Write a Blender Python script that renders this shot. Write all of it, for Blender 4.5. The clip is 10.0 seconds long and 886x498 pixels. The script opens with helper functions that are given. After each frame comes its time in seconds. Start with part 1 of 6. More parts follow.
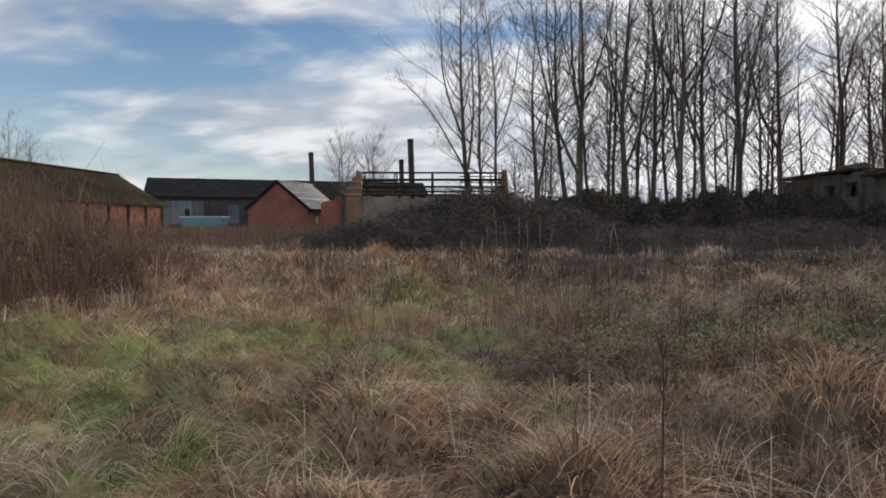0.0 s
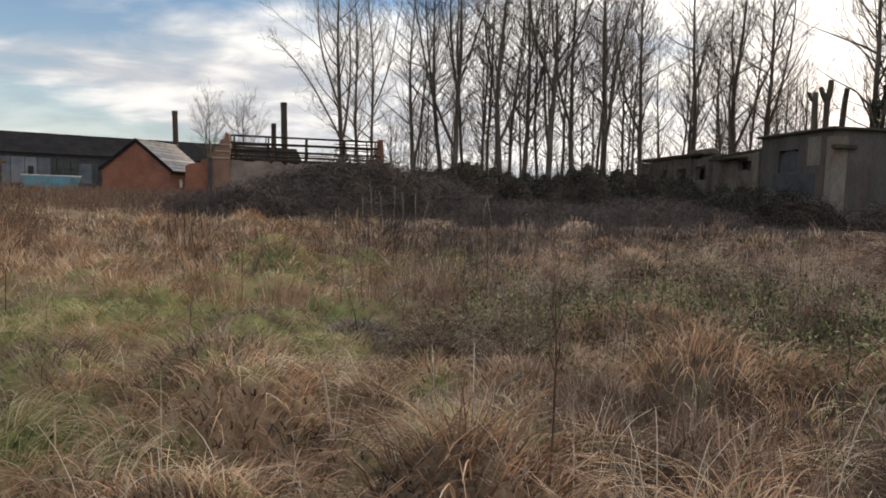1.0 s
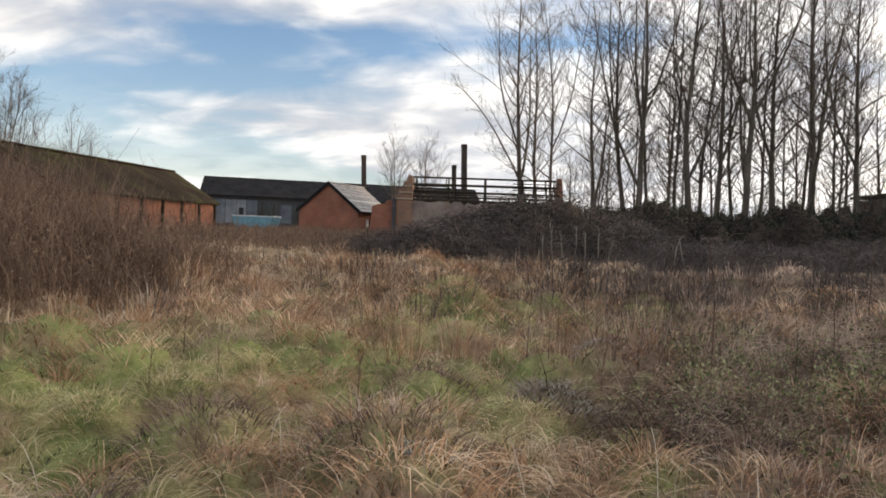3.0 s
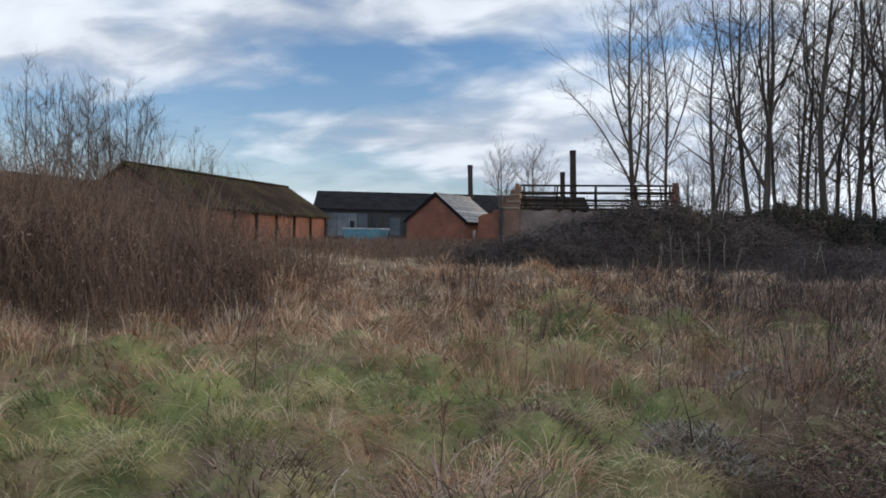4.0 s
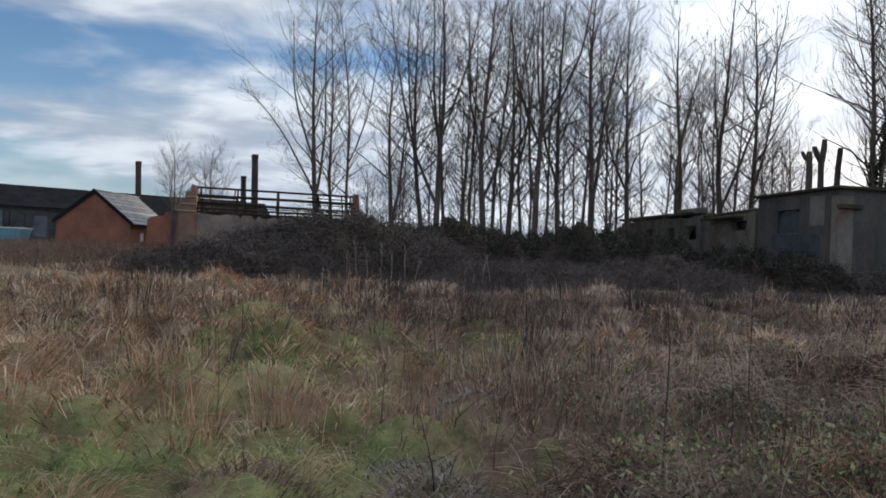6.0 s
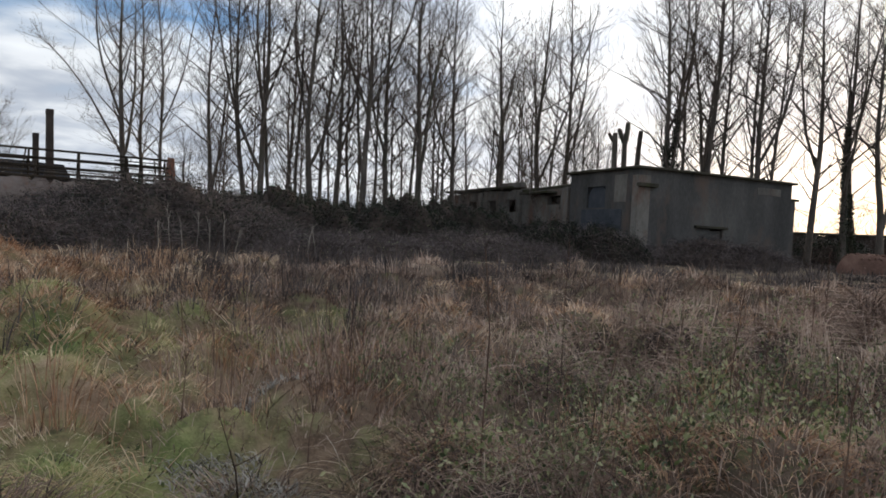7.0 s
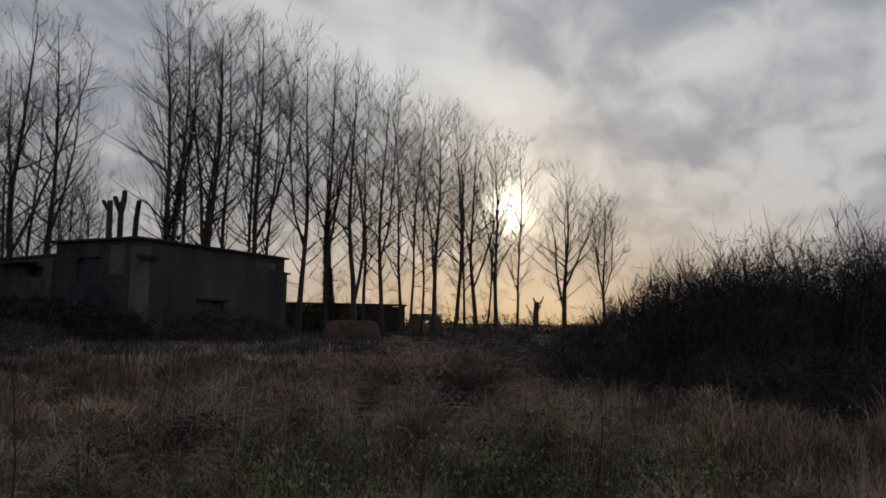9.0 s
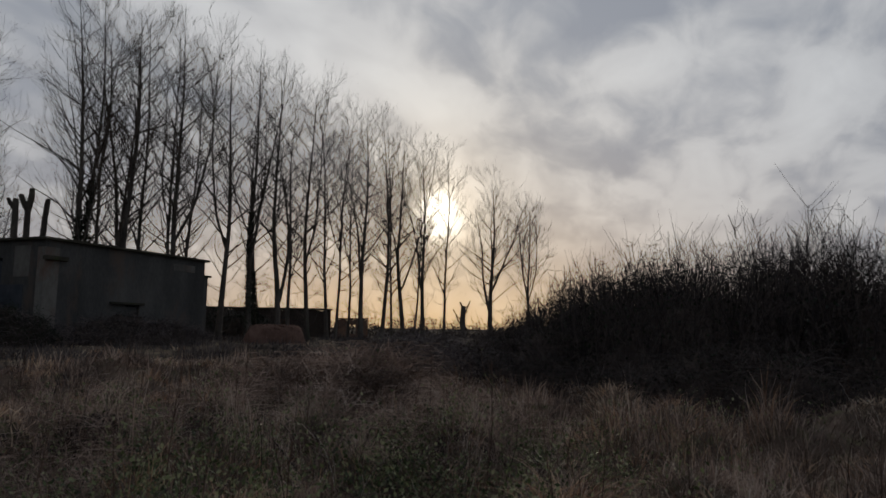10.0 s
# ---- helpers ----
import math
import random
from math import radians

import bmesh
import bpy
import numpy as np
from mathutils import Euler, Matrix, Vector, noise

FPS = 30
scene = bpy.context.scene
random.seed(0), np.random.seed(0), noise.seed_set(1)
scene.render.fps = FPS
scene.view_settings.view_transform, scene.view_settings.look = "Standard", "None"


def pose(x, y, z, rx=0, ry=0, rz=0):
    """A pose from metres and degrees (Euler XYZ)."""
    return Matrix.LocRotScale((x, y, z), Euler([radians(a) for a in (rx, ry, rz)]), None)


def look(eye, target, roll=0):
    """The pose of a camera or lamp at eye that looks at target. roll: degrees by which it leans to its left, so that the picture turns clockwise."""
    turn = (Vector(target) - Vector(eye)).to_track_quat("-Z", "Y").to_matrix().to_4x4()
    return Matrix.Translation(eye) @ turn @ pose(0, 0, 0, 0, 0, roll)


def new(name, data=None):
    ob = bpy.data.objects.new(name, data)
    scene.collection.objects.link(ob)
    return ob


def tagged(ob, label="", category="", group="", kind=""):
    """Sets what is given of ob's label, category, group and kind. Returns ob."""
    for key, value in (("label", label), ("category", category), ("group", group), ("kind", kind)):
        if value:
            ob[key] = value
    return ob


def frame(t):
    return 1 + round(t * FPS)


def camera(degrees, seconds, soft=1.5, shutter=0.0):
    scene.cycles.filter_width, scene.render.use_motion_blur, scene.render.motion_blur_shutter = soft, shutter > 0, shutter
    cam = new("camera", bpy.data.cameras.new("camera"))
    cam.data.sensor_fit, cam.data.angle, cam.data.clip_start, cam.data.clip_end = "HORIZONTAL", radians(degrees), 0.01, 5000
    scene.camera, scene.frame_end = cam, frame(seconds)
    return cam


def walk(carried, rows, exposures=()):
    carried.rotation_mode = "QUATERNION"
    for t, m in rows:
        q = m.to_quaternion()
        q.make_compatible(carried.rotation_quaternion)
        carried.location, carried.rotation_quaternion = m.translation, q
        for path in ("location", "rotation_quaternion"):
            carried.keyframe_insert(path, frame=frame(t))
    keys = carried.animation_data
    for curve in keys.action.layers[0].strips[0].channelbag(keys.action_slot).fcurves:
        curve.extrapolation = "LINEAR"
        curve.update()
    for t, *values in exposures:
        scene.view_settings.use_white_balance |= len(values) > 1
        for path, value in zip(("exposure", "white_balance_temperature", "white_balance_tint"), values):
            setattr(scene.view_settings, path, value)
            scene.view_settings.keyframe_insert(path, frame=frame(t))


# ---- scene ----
cam = camera(65.8, 10.0, soft=1.75)
PATH = [
    (0, (0.506, -2.291, 1.466), (0.39, -0.296, 1.394), 0.1),
    (0.5, (0.433, -2.268, 1.461), (0.479, -0.274, 1.32), 0.8),
    (1, (0.461, -2.067, 1.44), (0.714, -0.088, 1.289), 2.0),
    (1.5, (0.576, -1.783, 1.46), (1.005, 0.168, 1.365), 2.3),
    (2, (0.543, -1.571, 1.423), (0.953, 0.382, 1.289), 3.8),
    (2.5, (0.415, -1.372, 1.432), (0.543, 0.62, 1.307), 4.2),
    (3, (0.312, -1.073, 1.444), (0.053, 0.91, 1.39), 2.2),
    (3.2, (0.254, -0.968, 1.418), (-0.091, 1.001, 1.346), 2.2),
    (4.3, (0.137, 0.302, 1.429), (-0.455, 2.213, 1.428), 1.1),
    (4.5, (0.103, 0.419, 1.433), (-0.391, 2.357, 1.467), 1.4),
    (5, (-0.008, 0.609, 1.409), (-0.287, 2.588, 1.476), 2.2),
    (5.5, (-0.189, 0.797, 1.389), (-0.035, 2.791, 1.434), 1.7),
    (6.8, (-0.062, 1.258, 1.464), (0.545, 3.164, 1.438), 4.0),
    (7, (-0.03, 1.275, 1.473), (0.793, 3.098, 1.43), 3.1),
    (7.5, (-0.024, 1.194, 1.532), (1.374, 2.623, 1.513), 4.6),
    (8, (-0.027, 1.43, 1.587), (1.677, 2.466, 1.75), 5.9),
    (8.5, (-0.169, 1.605, 1.596), (1.589, 2.539, 1.791), 2.2),
    (9, (-0.15, 1.668, 1.575), (1.645, 2.524, 1.79), 0.9),
    (9.5, (-0.139, 1.571, 1.542), (1.687, 2.36, 1.758), 0.9),
    (10, (-0.119, 1.382, 1.499), (1.752, 2.049, 1.731), 0.7),
]
EXPOSURES = [(0.0, -0.22, 6350, 10), (0.5, -0.1, 6550, 10), (1.0, 0.04, 6900, 10), (1.5, 0.2, 7700, 11), (2.0, 0.22, 7700, 11), (2.5, 0.26, 7650, 12), (3.0, 0.2, 6850, 10), (3.5, -0.02, 6250, 8), (4.5, -0.24, 5750, 8), (5.0, -0.3, 5750, 8), (5.5, -0.34, 5800, 7), (7.0, -0.16, 6150, 8), (7.5, -0.13, 7050, 11), (8.0, -1.07, 6100, 9), (8.5, -1.72, 6000, 9), (9.0, -1.9, 6000, 9), (10.0, -1.9, 6000, 9)]
walk(cam, [(t, look(eye, target, roll)) for t, eye, target, roll in PATH], EXPOSURES)

# ---- world, sun, exposure ----
SUN_AZ, SUN_EL = 69.8, 9.5          # degrees, azimuth clockwise from +y
sun_dir = Vector((math.sin(radians(SUN_AZ)) * math.cos(radians(SUN_EL)), math.cos(radians(SUN_AZ)) * math.cos(radians(SUN_EL)), math.sin(radians(SUN_EL))))


class Nodes:
    """Short hand for node trees."""
    def __init__(self, tree):
        self.tree = tree
        tree.nodes.clear()

    def add(self, kind):
        return self.tree.nodes.new(kind)

    def wire(self, a, b):
        self.tree.links.new(a, b)

    def put(self, socket, value):
        if isinstance(value, bpy.types.NodeSocket):
            self.wire(value, socket)
        elif value is not None:
            socket.default_value = value

    def math(self, op, a, b=None, clamp=False):
        n = self.add("ShaderNodeMath")
        n.operation, n.use_clamp = op, clamp
        self.put(n.inputs[0], a)
        self.put(n.inputs[1], b)
        return n.outputs[0]

    def vmath(self, op, a, b=None):
        n = self.add("ShaderNodeVectorMath")
        n.operation = op
        self.put(n.inputs[0], a)
        self.put(n.inputs[1], b)
        return n.outputs["Value"] if op in ("DOT_PRODUCT", "LENGTH") else n.outputs[0]

    def noise(self, vec, scale, detail=4.0, rough=0.55, distort=0.0):
        n = self.add("ShaderNodeTexNoise")
        self.put(n.inputs["Vector"], vec)
        n.inputs["Scale"].default_value, n.inputs["Detail"].default_value = scale, detail
        n.inputs["Roughness"].default_value, n.inputs["Distortion"].default_value = rough, distort
        return n.outputs[0]

    def ramp(self, fac, stops, mode="LINEAR"):
        n = self.add("ShaderNodeValToRGB")
        n.color_ramp.interpolation = mode
        els = n.color_ramp.elements
        while len(els) < len(stops):
            els.new(0.5)
        for e, (p, c) in zip(els, stops):
            e.position, e.color = p, (*c, 1) if len(c) == 3 else c
        self.put(n.inputs[0], fac)
        return n.outputs[0]

    def mix(self, fac, a, b, blend="MIX"):
        n = self.add("ShaderNodeMix")
        n.data_type, n.blend_type = "RGBA", blend
        self.put(n.inputs[0], fac)
        for s, v in ((n.inputs[6], a), (n.inputs[7], b)):
            self.put(s, (*v, 1) if isinstance(v, tuple) and len(v) == 3 else v)
        return n.outputs[2]


def make_world():
    world = bpy.data.worlds.new("winter_sky")
    scene.world = world
    world.use_nodes = True
    n = Nodes(world.node_tree)
    way = n.add("ShaderNodeTexCoord").outputs["Generated"]
    sky = n.add("ShaderNodeTexSky")
    sky.sky_type, sky.sun_disc = "NISHITA", False
    sky.sun_elevation, sky.sun_rotation = radians(SUN_EL), radians(SUN_AZ)
    sky.air_density, sky.dust_density = 1.0, 0.6
    blue = n.mix(1.0, sky.outputs[0], (SKY_GAIN * 1.15, SKY_GAIN * 1.5, SKY_GAIN * 2.05), "MULTIPLY")
    sep = n.add("ShaderNodeSeparateXYZ")
    n.wire(way, sep.inputs[0])
    up = n.math("MAXIMUM", sep.outputs[2], 0.0)
    # cloud deck: the direction laid on a flat layer overhead
    flat = n.math("ADD", up, 0.27)
    deck = n.add("ShaderNodeCombineXYZ")
    n.wire(n.math("DIVIDE", sep.outputs[0], flat), deck.inputs[0])
    n.wire(n.math("DIVIDE", sep.outputs[1], flat), deck.inputs[1])
    deck.inputs[2].default_value = 5.2
    turned = n.add("ShaderNodeMapping")
    turned.inputs["Rotation"].default_value = (0, 0, radians(-25))
    turned.inputs["Scale"].default_value = (1.0, 1.6, 1)
    n.wire(deck.outputs[0], turned.inputs[0])
    big = n.noise(turned.outputs[0], 0.62, 4.0, 0.46, 0.5)
    fine = n.noise(turned.outputs[0], 1.6, 5.0, 0.46, 0.6)
    puff = n.noise(turned.outputs[0], 4.0, 6.0, 0.5, 0.4)
    cover = n.math("ADD", n.math("ADD", n.math("MULTIPLY", big, 0.66), n.math("MULTIPLY", fine, 0.20)), n.math("MULTIPLY", puff, 0.14))
    # nearness to the sun
    near = n.math("MAXIMUM", n.vmath("DOT_PRODUCT", way, tuple(sun_dir)), 0.0)
    wide = n.math("POWER", near, 4.0)
    halo = n.math("POWER", near, 60.0)
    glow = n.math("POWER", near, 420.0)
    core = n.math("POWER", near, 3000.0)
    mask = n.ramp(n.math("ADD", cover, n.math("MULTIPLY", n.math("POWER", near, 1.2), 0.22)), [(0.42, (0, 0, 0)), (0.57, (1, 1, 1))], "EASE")
    low = n.math("POWER", n.math("SUBTRACT", 1.0, up), 8.0)
    mask = n.math("MAXIMUM", mask, n.math("MULTIPLY", low, 0.75))
    shade = n.ramp(n.math("ADD", n.math("MULTIPLY", fine, 0.55), n.math("MULTIPLY", puff, 0.45)), [(0.40, (0.52, 0.55, 0.62)), (0.46, (0.62, 0.645, 0.70)), (0.51, (0.78, 0.79, 0.82)), (0.56, (0.95, 0.95, 0.96)), (0.68, (1.10, 1.10, 1.10))])
    cloud = n.mix(wide, shade, n.mix(1.0, shade, (1.04, 0.98, 0.90), "MULTIPLY"))
    total = n.mix(mask, blue, cloud)
    total = n.mix(n.math("MULTIPLY", low, n.math("ADD", 0.3, n.math("MULTIPLY", wide, 0.7), True)), total, n.mix(wide, (0.72, 0.77, 0.84), (1.30, 0.80, 0.34)))
    bright = n.math("ADD", 1.0, n.math("MULTIPLY", n.math("POWER", near, 2.3), 1.35))
    lift = n.add("ShaderNodeCombineColor")
    for c in range(3):
        n.wire(bright, lift.inputs[c])
    total = n.mix(1.0, total, lift.outputs[0], "MULTIPLY")
    dim = n.math("ADD", 0.2, n.math("MULTIPLY", cover, 1.5))
    total = n.mix(n.math("MULTIPLY", halo, dim), total, (0.65, 0.46, 0.20), "ADD")
    total = n.mix(n.math("MULTIPLY", glow, dim), total, (1.7, 1.3, 0.8), "ADD")
    total = n.mix(core, total, (14.0, 12.0, 9.0), "ADD")
    for node in n.tree.nodes:
        if node.bl_idname == "ShaderNodeMix" and node.blend_type == "ADD":
            node.clamp_factor = False
    back = n.add("ShaderNodeBackground")
    n.wire(total, back.inputs[0])
    back.inputs[1].default_value = 1.0
    n.wire(back.outputs[0], n.add("ShaderNodeOutputWorld").inputs[0])


SKY_GAIN = 0.10
make_world()
lamp = bpy.data.lights.new("sun", "SUN")
lamp.energy, lamp.angle, lamp.color = 3.0, radians(8), (1.0, 0.80, 0.58)
sun = new("sun", lamp)
sun.matrix_world = look(tuple(sun_dir * 60), (0, 0, 0))


# ---- materials ----
def material(name, colours, scale=6.0, rough=0.9, bump=0.3, fine=40.0, spots=None, translucent=0.0, island=0.0, piece=0.0, detail=5.0, stretch=(1, 1, 1), metal=0.0, spec=0.3, span=(0.30, 0.70)):
    """Colour from noise at two scales along a ramp of colours, with relief; island and piece: shift per loose part or per object."""
    m = bpy.data.materials.new(name)
    m.use_nodes = True
    n = Nodes(m.node_tree)
    place = n.add("ShaderNodeNewGeometry")
    mapped = n.add("ShaderNodeMapping")
    mapped.inputs["Scale"].default_value = stretch
    n.wire(place.outputs["Position"], mapped.inputs[0])
    vec = mapped.outputs[0]
    big, small = n.noise(vec, scale, detail), n.noise(vec, fine, 3.0)
    fac = n.math("ADD", n.math("MULTIPLY", big, 0.7), n.math("MULTIPLY", small, 0.3))
    if island:
        fac = n.math("ADD", fac, n.math("MULTIPLY", n.math("SUBTRACT", place.outputs["Random Per Island"], 0.5), island))
    if piece:
        info = n.add("ShaderNodeObjectInfo")
        fac = n.math("ADD", fac, n.math("MULTIPLY", n.math("SUBTRACT", info.outputs["Random"], 0.5), piece))
    k = len(colours)
    col = n.ramp(fac, [(span[0] + (span[1] - span[0]) * i / max(1, k - 1), c) for i, c in enumerate(colours)])
    if spots:
        sc, colour, lo, hi, *most = spots
        k = most[0] if most else 1.0
        col = n.mix(n.ramp(n.noise(vec, sc, 6.0, 0.65), [(lo, (0, 0, 0)), (hi, (k, k, k))]), col, colour)
    b = n.add("ShaderNodeBsdfPrincipled")
    n.wire(col, b.inputs["Base Color"])
    b.inputs["Roughness"].default_value, b.inputs["Metallic"].default_value = rough, metal
    b.inputs["Specular IOR Level"].default_value = spec
    if bump:
        bn = n.add("ShaderNodeBump")
        bn.inputs["Strength"].default_value, bn.inputs["Distance"].default_value = bump, 0.03
        n.wire(fac, bn.inputs["Height"])
        n.wire(bn.outputs[0], b.inputs["Normal"])
    shader = b.outputs[0]
    if translucent:
        tr = n.add("ShaderNodeBsdfTranslucent")
        n.wire(col, tr.inputs[0])
        mx = n.add("ShaderNodeMixShader")
        mx.inputs[0].default_value = translucent
        n.wire(shader, mx.inputs[1])
        n.wire(tr.outputs[0], mx.inputs[2])
        shader = mx.outputs[0]
    n.wire(shader, n.add("ShaderNodeOutputMaterial").inputs[0])
    return m


def brick_material(name, a, b, mortar, stain, turn=0.0):
    """Small brickwork, too fine to build piece by piece, with soot and lime stains; laid along the wall's own run."""
    m = bpy.data.materials.new(name)
    m.use_nodes = True
    n = Nodes(m.node_tree)
    pos = n.add("ShaderNodeNewGeometry").outputs["Position"]
    mp = n.add("ShaderNodeSeparateXYZ")
    n.wire(pos, mp.inputs[0])
    along = n.math("ADD", mp.outputs[0], mp.outputs[1])
    vec = n.add("ShaderNodeCombineXYZ")
    n.wire(along, vec.inputs[0])
    n.wire(mp.outputs[2], vec.inputs[1])
    br = n.add("ShaderNodeTexBrick")
    n.wire(vec.outputs[0], br.inputs["Vector"])
    for key, v in (("Color1", (*a, 1)), ("Color2", (*b, 1)), ("Mortar", (*mortar, 1))):
        br.inputs[key].default_value = v
    for key, v in (("Scale", 1.0), ("Mortar Size", 0.008), ("Brick Width", 0.225), ("Row Height", 0.075), ("Bias", -0.1)):
        br.inputs[key].default_value = v
    tone = n.ramp(n.noise(pos, 0.7, 6.0, 0.6), [(0.3, (0.62, 0.6, 0.6)), (0.7, (1.15, 1.12, 1.1))])
    col = n.mix(1.0, br.outputs[0], tone, "MULTIPLY")
    col = n.mix(n.ramp(n.noise(pos, 1.3, 7.0, 0.7), [(0.52, (0, 0, 0)), (0.72, (0.75, 0.75, 0.75))]), col, stain)
    bs = n.add("ShaderNodeBsdfPrincipled")
    n.wire(col, bs.inputs["Base Color"])
    bs.inputs["Roughness"].default_value = 0.92
    bn = n.add("ShaderNodeBump")
    bn.inputs["Strength"].default_value, bn.inputs["Distance"].default_value = 0.5, 0.01
    n.wire(br.outputs["Fac"], bn.inputs["Height"])
    bn.invert = True
    n.wire(bn.outputs[0], bs.inputs["Normal"])
    n.wire(bs.outputs[0], n.add("ShaderNodeOutputMaterial").inputs[0])
    return m




def thatch_material():
    """Matted dead grass over the soil: tan, duller where weeds stand, mossy green in the damp patches."""
    m = bpy.data.materials.new("field_thatch")
    m.use_nodes = True
    n = Nodes(m.node_tree)
    pos = n.add("ShaderNodeNewGeometry").outputs["Position"]
    big, small, grain = n.noise(pos, 0.9, 6.0, 0.6), n.noise(pos, 7.0, 5.0, 0.65), n.noise(pos, 60.0, 3.0)
    fac = n.math("ADD", n.math("MULTIPLY", big, 0.45), n.math("ADD", n.math("MULTIPLY", small, 0.35), n.math("MULTIPLY", grain, 0.2)))

    def tint(stops):
        return n.ramp(fac, [(p, c) for p, c in zip((0.36, 0.46, 0.56, 0.66), stops)])
    layer = {}
    for key in ("moss", "dull"):
        a = n.add("ShaderNodeAttribute")
        a.attribute_name = key
        patch = n.noise(pos, 2.4, 4.0, 0.6)
        layer[key] = n.math("ADD", n.math("MULTIPLY", a.outputs["Fac"], 0.95 if key == "moss" else 1.0), n.math("MULTIPLY", n.math("SUBTRACT", patch, 0.52), 2.6 if key == "moss" else 1.0), True)
    tan = tint([(0.085, 0.057, 0.038), (0.185, 0.127, 0.083), (0.30, 0.215, 0.145), (0.44, 0.335, 0.23)])
    dull = tint([(0.048, 0.036, 0.028), (0.105, 0.078, 0.06), (0.17, 0.13, 0.10), (0.26, 0.205, 0.16)])
    moss = tint([(0.07, 0.088, 0.036), (0.155, 0.18, 0.068), (0.26, 0.28, 0.11), (0.38, 0.37, 0.18)])
    col = n.mix(layer["moss"], n.mix(layer["dull"], tan, dull), moss)
    b = n.add("ShaderNodeBsdfPrincipled")
    n.wire(col, b.inputs["Base Color"])
    b.inputs["Roughness"].default_value, b.inputs["Specular IOR Level"].default_value = 1.0, 0.05
    bn = n.add("ShaderNodeBump")
    bn.inputs["Strength"].default_value, bn.inputs["Distance"].default_value = 0.9, 0.04
    n.wire(fac, bn.inputs["Height"])
    n.wire(bn.outputs[0], b.inputs["Normal"])
    n.wire(b.outputs[0], n.add("ShaderNodeOutputMaterial").inputs[0])
    return m


THATCH = thatch_material()
DRY = material("dry_grass", [(0.14, 0.095, 0.066), (0.32, 0.222, 0.148), (0.62, 0.475, 0.335), (0.85, 0.73, 0.56)], 2.2, 0.7, 0, 0.3, translucent=0.3, island=0.14, span=(0.38, 0.61), spots=(0.7, (0.43, 0.22, 0.11), 0.48, 0.60, 0.7))
GREEN = material("green_grass", [(0.10, 0.13, 0.05), (0.23, 0.28, 0.10), (0.41, 0.425, 0.185), (0.60, 0.55, 0.31)], 2.0, 0.65, 0, 0.35, translucent=0.4, island=0.15, span=(0.38, 0.60))
MOP = material("straw_tussocks", [(0.15, 0.145, 0.062), (0.36, 0.31, 0.15), (0.56, 0.465, 0.26), (0.70, 0.60, 0.39)], 2.0, 0.65, 0, 0.4, translucent=0.4, island=0.18, span=(0.37, 0.58))
ROSE = material("rosy_dead_grass", [(0.105, 0.074, 0.058), (0.25, 0.174, 0.137), (0.46, 0.335, 0.265), (0.68, 0.54, 0.44)], 1.6, 0.75, 0, 0.3, translucent=0.28, island=0.16, span=(0.38, 0.61))
RUST = material("rusty_grass", [(0.14, 0.075, 0.047), (0.33, 0.19, 0.115), (0.58, 0.37, 0.23), (0.80, 0.62, 0.44)], 2.4, 0.75, 0, 0.4, translucent=0.3, island=0.18, span=(0.38, 0.62))
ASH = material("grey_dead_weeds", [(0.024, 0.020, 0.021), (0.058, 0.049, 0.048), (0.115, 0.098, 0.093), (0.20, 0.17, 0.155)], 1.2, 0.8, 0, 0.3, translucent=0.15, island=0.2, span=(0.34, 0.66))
DEAD = material("dead_weeds", [(0.042, 0.029, 0.023), (0.12, 0.081, 0.062), (0.26, 0.18, 0.14), (0.46, 0.355, 0.28)], 1.6, 0.8, 0, 0.5, translucent=0.22, island=0.22, span=(0.33, 0.64))
STALK = material("dead_stalks", [(0.035, 0.022, 0.017), (0.10, 0.06, 0.045), (0.20, 0.13, 0.09)], 1.0, 0.9, 0, 5.0, island=0.5)
# the palest stop paints highlights on a share of the green leaves
LEAF = material("bramble_leaves", [(0.05, 0.065, 0.028), (0.12, 0.148, 0.06), (0.24, 0.265, 0.125), (0.42, 0.42, 0.24)], 1.6, 0.5, 0, 6.0, translucent=0.3, island=0.5, spec=0.3)
HAY = material("pale_stalks", [(0.30, 0.235, 0.18), (0.52, 0.44, 0.35), (0.74, 0.66, 0.55)], 2.0, 0.8, 0, 8.0, island=0.4, translucent=0.2)
# dark blade colour that deepens the shade in gaps between tussocks
GAP_SHADE = material("dark_litter", [(0.022, 0.017, 0.014), (0.06, 0.044, 0.034), (0.13, 0.10, 0.075)], 2.2, 0.85, 0, 0.5, island=0.3, translucent=0.1)
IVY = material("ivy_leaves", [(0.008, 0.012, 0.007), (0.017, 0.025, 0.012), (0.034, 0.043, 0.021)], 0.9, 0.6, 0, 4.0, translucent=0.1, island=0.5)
THORN = material("thorn_stems", [(0.025, 0.020, 0.020), (0.06, 0.047, 0.043), (0.11, 0.085, 0.072)], 0.7, 0.85, 0, 5.0, island=0.5)
CANE = material("bramble_canes", [(0.038, 0.030, 0.030), (0.098, 0.077, 0.073), (0.21, 0.17, 0.155)], 0.6, 0.85, 0, 5.0, island=0.5)
# near-black colour of the bush cores: the shade inside is painted, not cast
CORE_SHADE = material("bramble_core_shade", [(0.018, 0.013, 0.011), (0.05, 0.036, 0.03), (0.10, 0.075, 0.06)], 0.9, 1.0, 0.8, 9.0)
RUSSET = material("russet_stems", [(0.10, 0.068, 0.052), (0.20, 0.135, 0.10), (0.31, 0.225, 0.17)], 0.8, 0.9, 0, 5.0, island=0.4, translucent=0.2, spec=0.1)
